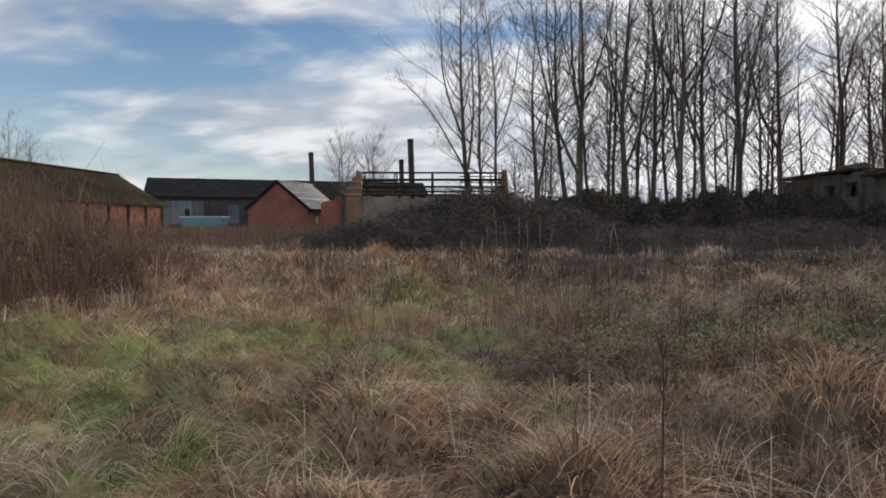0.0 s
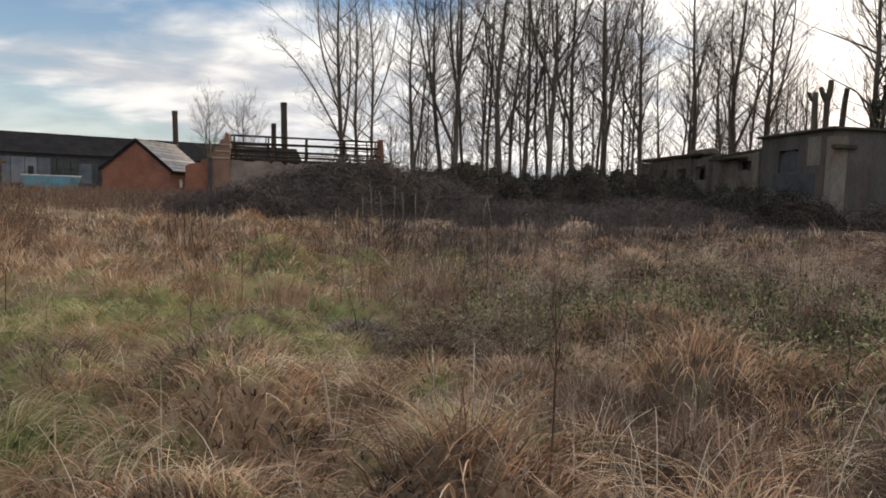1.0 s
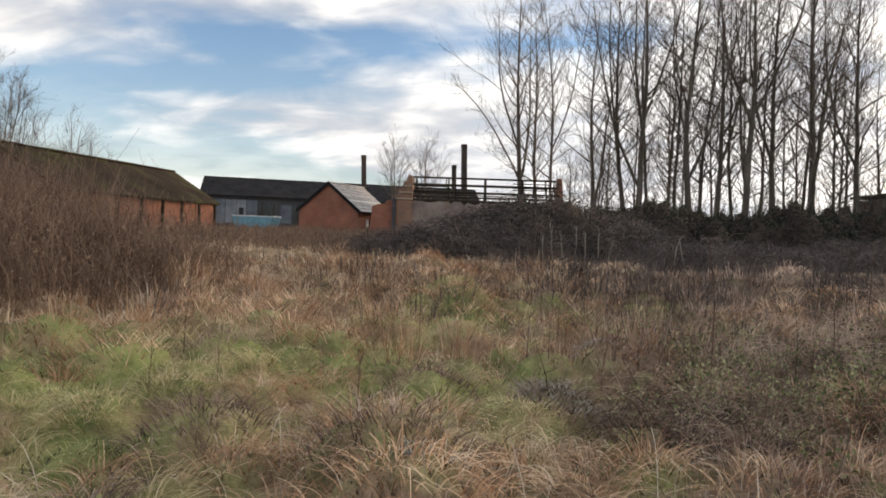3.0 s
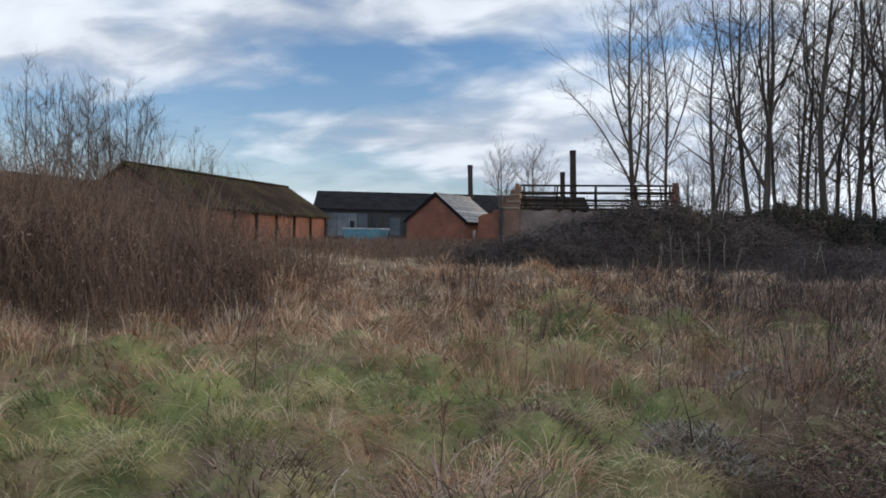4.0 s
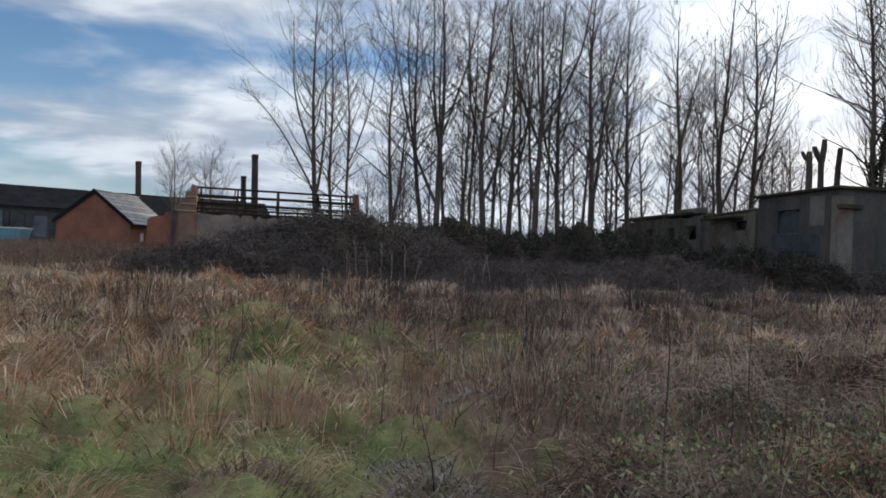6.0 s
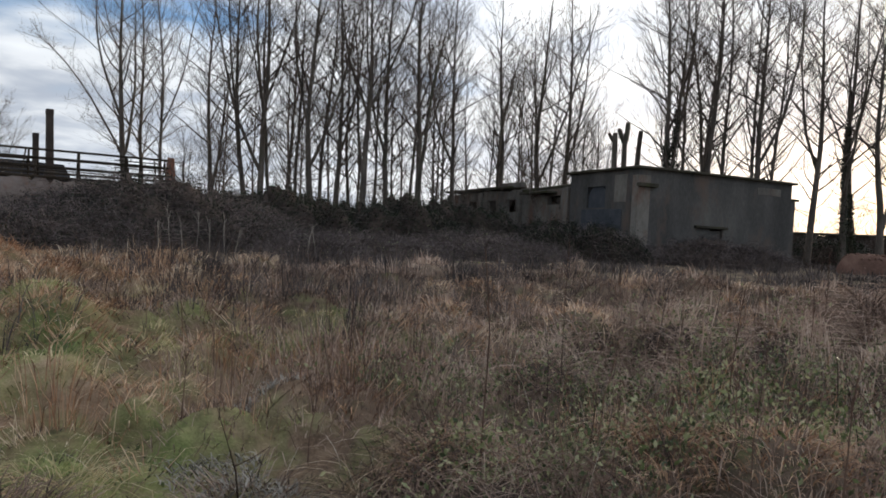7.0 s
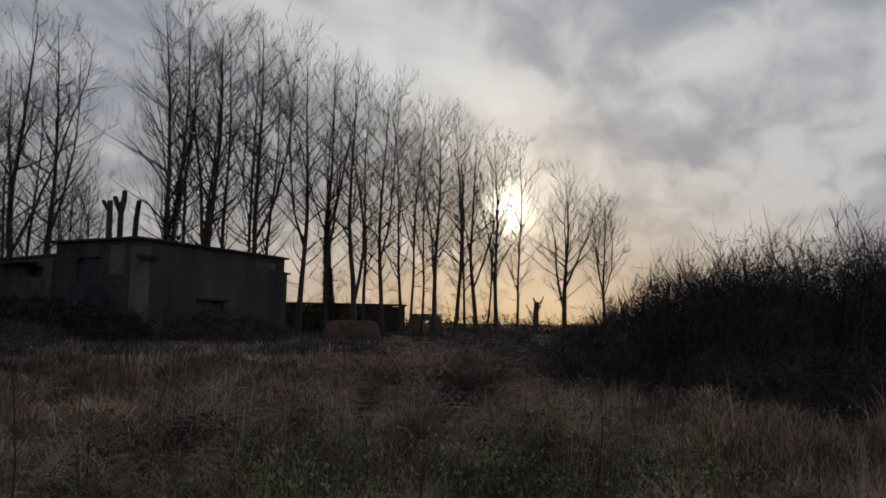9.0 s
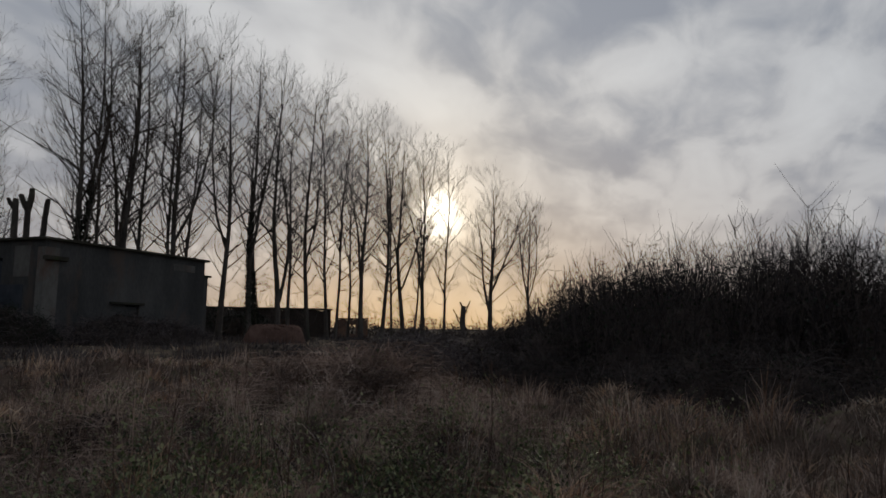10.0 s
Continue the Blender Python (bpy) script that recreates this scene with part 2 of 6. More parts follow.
BARK = material("bark", [(0.045, 0.038, 0.032), (0.11, 0.092, 0.076), (0.19, 0.16, 0.13)], 1.5, 0.95, 0.5, 12.0, stretch=(1, 1, 0.3), spots=(0.6, (0.07, 0.08, 0.04), 0.55, 0.75))
TWIG = material("twigs", [(0.05, 0.04, 0.034), (0.12, 0.095, 0.08), (0.19, 0.155, 0.13)], 1.2, 0.9, 0, 6.0, island=0.3)
CUT = material("cut_wood", [(0.22, 0.15, 0.09), (0.36, 0.26, 0.16)], 5.0, 0.9, 0.2)
BRICK = brick_material("red_brick", (0.36, 0.128, 0.072), (0.28, 0.096, 0.058), (0.26, 0.20, 0.16), (0.19, 0.105, 0.08))
OLDBRICK = brick_material("weathered_brick", (0.30, 0.16, 0.10), (0.24, 0.14, 0.10), (0.28, 0.24, 0.20), (0.17, 0.15, 0.12))
RENDER = material("weathered_render", [(0.045, 0.043, 0.041), (0.088, 0.083, 0.077), (0.145, 0.136, 0.122)], 0.5, 0.95, 0.5, 9.0, spots=(0.8, (0.13, 0.095, 0.075), 0.55, 0.72), stretch=(1, 1, 0.4))
SLAB = material("roof_slab", [(0.03, 0.028, 0.022), (0.065, 0.058, 0.044), (0.11, 0.095, 0.07)], 1.0, 0.95, 0.4, 12.0, spots=(1.5, (0.06, 0.065, 0.025), 0.5, 0.7), spec=0.1)
SOOT = material("sooted_wall", [(0.035, 0.04, 0.05), (0.06, 0.065, 0.075), (0.10, 0.10, 0.105)], 1.2, 0.95, 0.3, 15.0)
MOSS = material("mossy_roof", [(0.022, 0.017, 0.013), (0.040, 0.030, 0.022), (0.065, 0.05, 0.034)], 0.6, 1.0, 0.7, 8.0, spots=(0.3, (0.058, 0.062, 0.022), 0.50, 0.74), spec=0.05)
BLACK = material("black_roof", [(0.010, 0.010, 0.012), (0.018, 0.018, 0.021), (0.03, 0.03, 0.032)], 0.7, 0.95, 0.3, 10.0, spec=0.1)
SLATE = material("grey_slate", [(0.16, 0.16, 0.165), (0.30, 0.29, 0.29), (0.46, 0.45, 0.45)], 2.2, 0.75, 0.3, 20.0, piece=0.3)
TIMBER = material("old_timber", [(0.020, 0.016, 0.012), (0.045, 0.036, 0.027), (0.085, 0.07, 0.054)], 2.0, 0.95, 0.4, 18.0, stretch=(0.3, 0.3, 2), piece=0.2, spec=0.1)
PANEL = material("dull_cladding", [(0.065, 0.08, 0.105), (0.12, 0.145, 0.175), (0.21, 0.24, 0.275)], 0.6, 0.8, 0.1, 9.0, piece=0.5)
PANE = material("dark_glass", [(0.012, 0.015, 0.02), (0.03, 0.035, 0.04)], 1.0, 0.15, 0, 9.0, spec=0.6)
BLUE = material("blue_paint", [(0.10, 0.26, 0.36), (0.16, 0.36, 0.46), (0.24, 0.45, 0.54)], 1.5, 0.6, 0.1, 20.0)
WHITE = material("white_paint", [(0.55, 0.57, 0.58), (0.72, 0.73, 0.74)], 2.0, 0.6, 0.1, 20.0)
RUBBLE = material("brick_rubble", [(0.12, 0.068, 0.05), (0.20, 0.118, 0.088), (0.29, 0.185, 0.14)], 1.5, 0.95, 0.6, 14.0, island=0.4)
FROST = material("bleached_litter", [(0.16, 0.145, 0.12), (0.27, 0.25, 0.215), (0.42, 0.395, 0.35)], 2.0, 0.85, 0.4, 20.0, island=0.3)


# ---- mesh helpers ----
def mesh_np(name, verts, tris, mat, smooth=False):
    """A mesh from arrays of places and triangles."""
    me = bpy.data.meshes.new(name)
    verts, tris = np.asarray(verts, np.float32), np.asarray(tris, np.int32)
    me.vertices.add(len(verts))
    me.vertices.foreach_set("co", verts.ravel())
    me.loops.add(tris.size)
    me.loops.foreach_set("vertex_index", tris.ravel())
    me.polygons.add(len(tris))
    me.polygons.foreach_set("loop_start", np.arange(0, tris.size, 3, dtype=np.int32))
    me.update(calc_edges=True)
    me.validate()
    if smooth:
        me.polygons.foreach_set("use_smooth", np.ones(len(tris), bool))
    me.materials.append(mat)
    return me


def join(chunks):
    """One pair of arrays out of several."""
    vs, ts, k = [], [], 0
    for v, t in chunks:
        vs.append(v)
        ts.append(t + k)
        k += len(v)
    return np.concatenate(vs), np.concatenate(ts)


def blades(root, tall, wide, bend, way, rng, levels=(0.0, 0.45, 1.0)):
    """Tapered, bending blades: one loose strip for each root."""
    n = len(root)
    face = rng.uniform(0, 2 * np.pi, n)
    side = np.stack([np.cos(face), np.sin(face), np.zeros(n)], 1)
    lean = np.stack([np.cos(way), np.sin(way), np.zeros(n)], 1)
    up = np.array([0, 0, 1.0])
    cols = []
    for i, s in enumerate(levels):
        mid = root + up * (tall * (s - 0.62 * bend * s ** 2.2))[:, None] + lean * (tall * bend * (0.25 * s + 0.6 * s ** 1.7))[:, None]
        if i < len(levels) - 1:
            half = side * (0.5 * wide * (1 - 0.55 * s))[:, None]
            cols += [mid - half, mid + half]
        else:
            cols.append(mid)
    v = np.stack(cols, 1).reshape(-1, 3)
    m = len(cols)
    t = []
    for i in range(len(levels) - 2):
        a = 2 * i
        t += [[a, a + 1, a + 3], [a, a + 3, a + 2]]
    a = 2 * (len(levels) - 2)
    t.append([a, a + 1, a + 2])
    tris = (np.arange(n)[:, None, None] * m + np.array(t)[None]).reshape(-1, 3)
    return v, tris


def tubes(pts, rad, sides=3):
    """Tapered tubes along polylines: pts (n, k, 3), rad (n, k)."""
    n, k, _ = pts.shape
    d = np.gradient(pts, axis=1)
    d /= np.linalg.norm(d, axis=2, keepdims=True) + 1e-9
    ref = np.where(np.abs(d[..., 2:3]) > 0.9, np.array([1.0, 0, 0]), np.array([0, 0, 1.0]))
    a = np.cross(d, ref)
    a /= np.linalg.norm(a, axis=2, keepdims=True) + 1e-9
    b = np.cross(d, a)
    rings = []
    for j in range(sides):
        w = 2 * np.pi * j / sides
        rings.append(pts + (a * np.cos(w) + b * np.sin(w)) * rad[..., None])
    v = np.stack(rings, 2).reshape(-1, 3)
    t = []
    for i in range(k - 1):
        for j in range(sides):
            p, q = i * sides + j, i * sides + (j + 1) % sides
            t += [[p, q, q + sides], [p, q + sides, p + sides]]
    tris = (np.arange(n)[:, None, None] * (k * sides) + np.array(t)[None]).reshape(-1, 3)
    return v, tris


def ribbons(pts, wide, rng):
    """Thin flat twigs along polylines, tapering to their tips."""
    n, k, _ = pts.shape
    d = pts[:, -1] - pts[:, 0]
    side = np.cross(d, rng.normal(size=(n, 3)))
    side /= np.linalg.norm(side, axis=1, keepdims=True) + 1e-9
    half = 0.5 * wide * np.linspace(1, 0.45, k)
    v = np.stack([pts - side[:, None] * half[None, :, None], pts + side[:, None] * half[None, :, None]], 2).reshape(-1, 3)
    t = []
    for i in range(k - 1):
        t += [[2 * i, 2 * i + 1, 2 * i + 3], [2 * i, 2 * i + 3, 2 * i + 2]]
    tris = (np.arange(n)[:, None, None] * 2 * k + np.array(t)[None]).reshape(-1, 3)
    return v, tris


def leaves(pts, size, rng, droop=0.5, half=0.36):
    """Small folded diamond leaves, one loose piece each."""
    n = len(pts)
    a = rng.normal(size=(n, 3))
    a[:, 2] -= droop
    a /= np.linalg.norm(a, axis=1, keepdims=True)
    b = np.cross(a, rng.normal(size=(n, 3)))
    b /= np.linalg.norm(b, axis=1, keepdims=True) + 1e-9
    c = np.cross(a, b)
    s = size[:, None]
    v = np.stack([pts, pts + a * s * 0.5 + b * s * half + c * s * 0.1, pts + a * s, pts + a * s * 0.5 - b * s * half + c * s * 0.1], 1).reshape(-1, 3)
    tris = (np.arange(n)[:, None, None] * 4 + np.array([[0, 1, 2], [0, 2, 3]])[None]).reshape(-1, 3)
    return v, tris


def part(name, mesh, parent, label="", kind=""):
    ob = new(name, mesh)
    ob.parent = parent
    return tagged(ob, label, kind=kind)


def box(name, size, mat, bevel=0.0, taper=None, segments=1):
    """A box mesh with its base at z = 0, centred in x and y, bevelled; taper scales its top."""
    bm = bmesh.new()
    bmesh.ops.create_cube(bm, size=1)
    for v in bm.verts:
        v.co = Vector((v.co.x * size[0], v.co.y * size[1], (v.co.z + 0.5) * size[2]))
        if taper and v.co.z > size[2] * 0.5:
            v.co.x *= taper
            v.co.y *= taper
    if bevel:
        bmesh.ops.bevel(bm, geom=bm.edges[:], offset=bevel, segments=segments, affect="EDGES")
    me = bpy.data.meshes.new(name)
    bm.to_mesh(me)
    bm.free()
    me.materials.append(mat)
    return me


def prism(name, outline, depth, mat, bevel=0.0):
    """An upright outline of (x, z) pairs, made solid from y = 0 to y = depth."""
    bm = bmesh.new()
    front = [bm.verts.new((x, 0, z)) for x, z in outline]
    face = bm.faces.new(front)
    got = bmesh.ops.extrude_face_region(bm, geom=[face])
    for v in got["geom"]:
        if isinstance(v, bmesh.types.BMVert):
            v.co.y += depth
    bmesh.ops.recalc_face_normals(bm, faces=bm.faces[:])
    if bevel:
        bmesh.ops.bevel(bm, geom=bm.edges[:], offset=bevel, segments=1, affect="EDGES")
    me = bpy.data.meshes.new(name)
    bm.to_mesh(me)
    bm.free()
    me.materials.append(mat)
    return me


def wall_mesh(name, length, height, thick, holes, mat, ragged=0.0, seed=1):
    """A wall along +x from 0 to length, y from 0 to thick, with real openings (x0, x1, z0, z1); ragged lowers its top unevenly."""
    rng = random.Random(seed)
    xs = sorted({0.0, length, *[h[0] for h in holes], *[h[1] for h in holes], *([length * i / max(2, round(length / 0.6)) for i in range(round(length / 0.6) + 1)] if ragged else [])})
    zs = sorted({0.0, height, *[h[2] for h in holes], *[h[3] for h in holes]})
    drop = {x: (rng.random() ** 2 * ragged if ragged else 0.0) for x in xs}
    bm = bmesh.new()
    grid = {}

    def vert(x, y, z):
        key = (x, y, z)
        if key not in grid:
            grid[key] = bm.verts.new((x, y, z - (drop[x] if z == height else 0)))
        return grid[key]
    solid = {}
    for i in range(len(xs) - 1):
        for j in range(len(zs) - 1):
            cx, cz = (xs[i] + xs[i + 1]) / 2, (zs[j] + zs[j + 1]) / 2
            solid[i, j] = not any(h[0] < cx < h[1] and h[2] < cz < h[3] for h in holes)
    for (i, j), s in solid.items():
        if not s:
            continue
        x0, x1, z0, z1 = xs[i], xs[i + 1], zs[j], zs[j + 1]
        bm.faces.new([vert(x0, 0, z0), vert(x1, 0, z0), vert(x1, 0, z1), vert(x0, 0, z1)])
        bm.faces.new([vert(x0, thick, z0), vert(x0, thick, z1), vert(x1, thick, z1), vert(x1, thick, z0)])
        for di, dj, quad in ((-1, 0, ((x0, z0), (x0, z1))), (1, 0, ((x1, z1), (x1, z0))), (0, -1, ((x1, z0), (x0, z0))), (0, 1, ((x0, z1), (x1, z1)))):
            if not solid.get((i + di, j + dj), False):
                (xa, za), (xb, zb) = quad
                bm.faces.new([vert(xa, 0, za), vert(xb, 0, zb), vert(xb, thick, zb), vert(xa, thick, za)])
    bmesh.ops.recalc_face_normals(bm, faces=bm.faces[:])
    me = bpy.data.meshes.new(name)
    bm.to_mesh(me)
    bm.free()
    me.materials.append(mat)
    return me


# ---- ground ----
DX0, DY0, DSTEP, DNX, DNY = -14.0, -4.0, 0.05, 760, 600


def in_patches(x, y, rows):
    """How strongly points lie in soft patches (x, y, radius, weight)."""
    w = np.zeros(np.shape(x))
    for cx, cy, r, k in rows:
        w = np.maximum(w, k * np.exp(-((x - cx) ** 2 + (y - cy) ** 2) / (r * r)))
    return w


GREENS = [(-1.6, 5.2, 1.9, 1.0), (-3.2, 4.2, 1.8, 1.0), (-0.15, 5.6, 1.0, 1.0), (-0.3, 4.5, 0.9, 1.0), (-0.7, 8.7, 1.3, 1.0), (1.4, 8.9, 0.6, 0.8), (-0.2, 11.0, 1.3, 0.7), (-4.6, 5.4, 1.3, 0.7), (2.6, 10.0, 1.0, 0.6), (0.6, 3.9, 0.9, 0.7), (-2.2, 3.0, 1.2, 0.9), (-0.6, 3.4, 1.0, 0.6), (-1.4, 1.6, 0.9, 0.8), (-0.3, 2.2, 0.5, 0.6), (0.9, 3.1, 0.5, 0.6), (1.2, 1.4, 0.4, 0.5)]


HOLLOWS = [(1.7, 4.2, 0.75, 1.0), (2.0, 5.0, 0.5, 0.8), (1.35, 3.5, 0.5, 0.9), (2.9, 5.0, 0.6, 0.7)]


def make_tussocks():
    """Centres, radius and height of the grass tussocks near the path, set apart so that gaps stay between them."""
    g = np.random.default_rng(55)
    n = 5200
    r = 1.0 + 20 * g.random(n) ** 1.25
    a = np.radians(g.uniform(-62, 120, n))
    x, y = 0.3 + r * np.sin(a), -1.6 + r * np.cos(a)
    rad = (0.15 + 0.36 * g.random(n) ** 1.6) * np.maximum(1, r / 7) ** 0.25
    tall = rad * g.uniform(0.45, 1.05, n) * (1 - 0.35 * in_patches(x, y, GREENS)) * (1 - 0.7 * in_patches(x, y, HOLLOWS))
    kept = []
    for k in range(n):
        if all((x[k] - x[m]) ** 2 + (y[k] - y[m]) ** 2 > (0.78 * (rad[k] + rad[m])) ** 2 for m in kept):
            kept.append(k)
    return np.stack([x, y, rad, tall], 1)[kept]


TUSSOCKS = make_tussocks()


def make_domes():
    """A height map of the tussocks."""
    grid = np.zeros((DNY, DNX))
    for x, y, r, h in TUSSOCKS:
        i0, i1 = max(0, int((x - r - DX0) / DSTEP)), min(DNX, int((x + r - DX0) / DSTEP) + 2)
        j0, j1 = max(0, int((y - r - DY0) / DSTEP)), min(DNY, int((y + r - DY0) / DSTEP) + 2)
        if i0 >= i1 or j0 >= j1:
            continue
        px, py = DX0 + np.arange(i0, i1) * DSTEP, DY0 + np.arange(j0, j1) * DSTEP
        d2 = ((px[None] - x) ** 2 + (py[:, None] - y) ** 2) / (r * r)
        grid[j0:j1, i0:i1] = np.maximum(grid[j0:j1, i0:i1], h * np.clip(1 - d2, 0, 1) ** 0.6)
    return grid


DOMES = make_domes()


def height(x, y):
    """The field: it rises gently away from the path, with low humps and tussocks."""
    x, y = np.asarray(x, float), np.asarray(y, float)
    rise = 0.95 * np.tanh(np.maximum(y, -20) / 75) + 0.25 * np.tanh(x / 90)
    d = np.hypot(x, y)
    near = np.exp(-(d / 45) ** 2)
    humps = 0.10 * np.sin(x * 0.55 + 1.3) * np.cos(y * 0.47 + 0.4) + 0.06 * np.sin(x * 1.5 + y * 0.9) + 0.045 * np.sin(y * 2.3 - x * 1.1 + 2)
    i = np.clip(((x - DX0) / DSTEP).astype(int), 0, DNX - 1)
    j = np.clip(((y - DY0) / DSTEP).astype(int), 0, DNY - 1)
    return rise + near * humps + DOMES[j, i]


def gz(x, y):
    return float(height(x, y))


def make_ground():
    rings = np.concatenate([[0.0], np.geomspace(0.35, 1.4, 8), np.geomspace(1.45, 16, 130), np.geomspace(16.6, 3500, 90)])
    seg = 420
    a = np.linspace(0, 2 * np.pi, seg, endpoint=False)
    x, y = np.outer(rings[1:], np.cos(a)), np.outer(rings[1:], np.sin(a))
    rng = np.random.default_rng(3)
    z = height(x, y) + np.where(np.hypot(x, y) < 60, rng.normal(0, 0.015, x.shape), 0)
    v = np.concatenate([[[0, 0, gz(0, 0)]], np.stack([x, y, z], 2).reshape(-1, 3)])
    k = len(rings) - 1
    i = np.arange(seg)
    t = [np.stack([np.zeros(seg, int), 1 + i, 1 + (i + 1) % seg], 1)]
    for r in range(k - 1):
        p, q = 1 + r * seg + i, 1 + r * seg + (i + 1) % seg
        t += [np.stack([p, p + seg, q + seg], 1), np.stack([p, q + seg, q], 1)]
    me = mesh_np("ground", v, np.concatenate(t), THATCH, True)
    for key, w in (("moss", np.clip(in_patches(v[:, 0], v[:, 1], GREENS), 0, 1)), ("dull", 1 / (1 + np.exp(-np.clip((v[:, 0] - 0.06 * v[:, 1] - 0.9) / 0.6, -40, 40))))):
        me.attributes.new(key, "FLOAT", "POINT").data.foreach_set("value", w.astype(np.float32))
    ob = new("ground", me)
    tagged(ob, "rough winter field of brown soil and matted dead grass", "ground", kind="structure")


make_ground()

# ---- buildings ----
def thing(name, m, label, category, group="", kind=""):
    ob = new(name)
    ob.empty_display_size = 0.5
    ob.matrix_world = m
    return tagged(ob, label, category, group, kind)


def put(ob, x, y, z, rx=0, ry=0, rz=0):
    ob.matrix_local = pose(x, y, z, rx, ry, rz)
    return ob


def beam(name, a, b, size, mat, parent, up=(0, 0, 1)):
    """A square timber from a to b in its parent's frame."""
    a, b = Vector(a), Vector(b)
    me = box(name, (size, size, (b - a).length), mat, size * 0.12)
    ob = part(name, me, parent)
    ob.matrix_local = Matrix.Translation(a) @ (b - a).to_track_quat("Z", "Y").to_matrix().to_4x4()
    return ob


def sheet_roof(name, length, run, rise, thick, mat, sag=0.0, seed=2, nx=28, ny=8):
    """One slope: length along x, from its ridge at y = 0 down to y = -run, with uneven sagging skin and solid edges."""
    rng = random.Random(seed)
    bm = bmesh.new()
    rows = []
    for j in range(ny + 1):
        row = []
        for i in range(nx + 1):
            s, t = i / nx, j / ny
            dip = sag * math.sin(math.pi * s) * (0.4 + 0.6 * math.sin(math.pi * t)) + rng.uniform(-1, 1) * sag * 0.25
            row.append(bm.verts.new((s * length, -run * t, -rise * t - dip)))
        rows.append(row)
    for j in range(ny):
        for i in range(nx):
            bm.faces.new([rows[j][i], rows[j + 1][i], rows[j + 1][i + 1], rows[j][i + 1]])
    got = bmesh.ops.extrude_face_region(bm, geom=bm.faces[:])
    for v in got["geom"]:
        if isinstance(v, bmesh.types.BMVert):
            v.co.z += thick
    bmesh.ops.recalc_face_normals(bm, faces=bm.faces[:])
    me = bpy.data.meshes.new(name)
    bm.to_mesh(me)
    bm.free()
    me.materials.append(mat)
    return me


def barn():
    """Long red brick shed under a mossy gabled roof; its wall runs along y."""
    x0, y0, y1, base, eave, ridge, half = -26.5, 34.6, 54.0, 0.2, 3.08, 5.45, 3.9
    b = thing("brick_barn", pose(x0, y0, 0, 0, 0, 90), "long red brick barn with dark posts under a sagging mossy roof", "barn")
    n = y1 - y0
    part("wall", wall_mesh("barn_wall", n, eave, 0.25, [], BRICK), b)
    put(part("wall", wall_mesh("barn_wall_back", n, eave, 0.25, [], BRICK), b), 0, 2 * half - 0.25, 0)
    gable = [(0, 0), (2 * half, 0), (2 * half, eave), (half, ridge - 0.1), (0, eave)]
    for px in (0.0, n - 0.25):
        put(part("gable", prism("barn_gable", gable, 0.25, RUSSETWALL, 0.01), b), px + 0.25, 0.004, 0, 0, 0, 90)
    post = box("barn_post", (0.2, 0.16, eave - 0.05), TIMBER, 0.015)
    for i in range(8):
        put(part("post", post, b), 0.12 + i * (n - 0.24) / 7, -0.08, 0)
    run = half + 0.35
    rise = (ridge - eave) * run / half
    put(part("roof", sheet_roof("barn_roof", n + 0.5, run, rise, 0.16, MOSS, 0.10, 4), b, "mossy brown roof"), -0.25, half, ridge)
    put(part("roof", sheet_roof("barn_roof_back", n + 0.5, run, rise, 0.16, MOSS, 0.10, 5), b, "mossy brown roof"), n + 0.25, half, ridge, 0, 0, 180)
    put(part("ridge_cap", box("ridge_cap", (n + 0.5, 0.35, 0.16), MOSS, 0.05), b), n / 2, half, ridge + 0.08)
    part("gutter", box("gutter", (n, 0.12, 0.12), TIMBER, 0.03), b).matrix_local = pose(n / 2, -0.28, eave - 0.22)
    # lower shed butting against its near end
    s = thing("lean_to_shed", pose(-27.2, 16.0, 0, 0, 0, 90), "low brick shed with dark mossy roof joined to the barn", "shed")
    part("wall", wall_mesh("shed_wall", 18.2, 2.9, 0.25, [(12.5, 14.0, 1.2, 2.2)], BRICK), s)
    put(part("wall", wall_mesh("shed_wall_back", 18.2, 2.9, 0.25, [], BRICK), s), 0, 5.0, 0)
    put(part("roof", sheet_roof("shed_roof", 18.4, 3.0, 1.15, 0.14, MOSS, 0.08, 6), s, "dark mossy roof"), -0.1, 2.62, 4.1)
    put(part("roof", sheet_roof("shed_roof_back", 18.4, 3.0, 1.15, 0.14, MOSS, 0.08, 7), s, "dark mossy roof"), 18.3, 2.62, 4.1, 0, 0, 180)


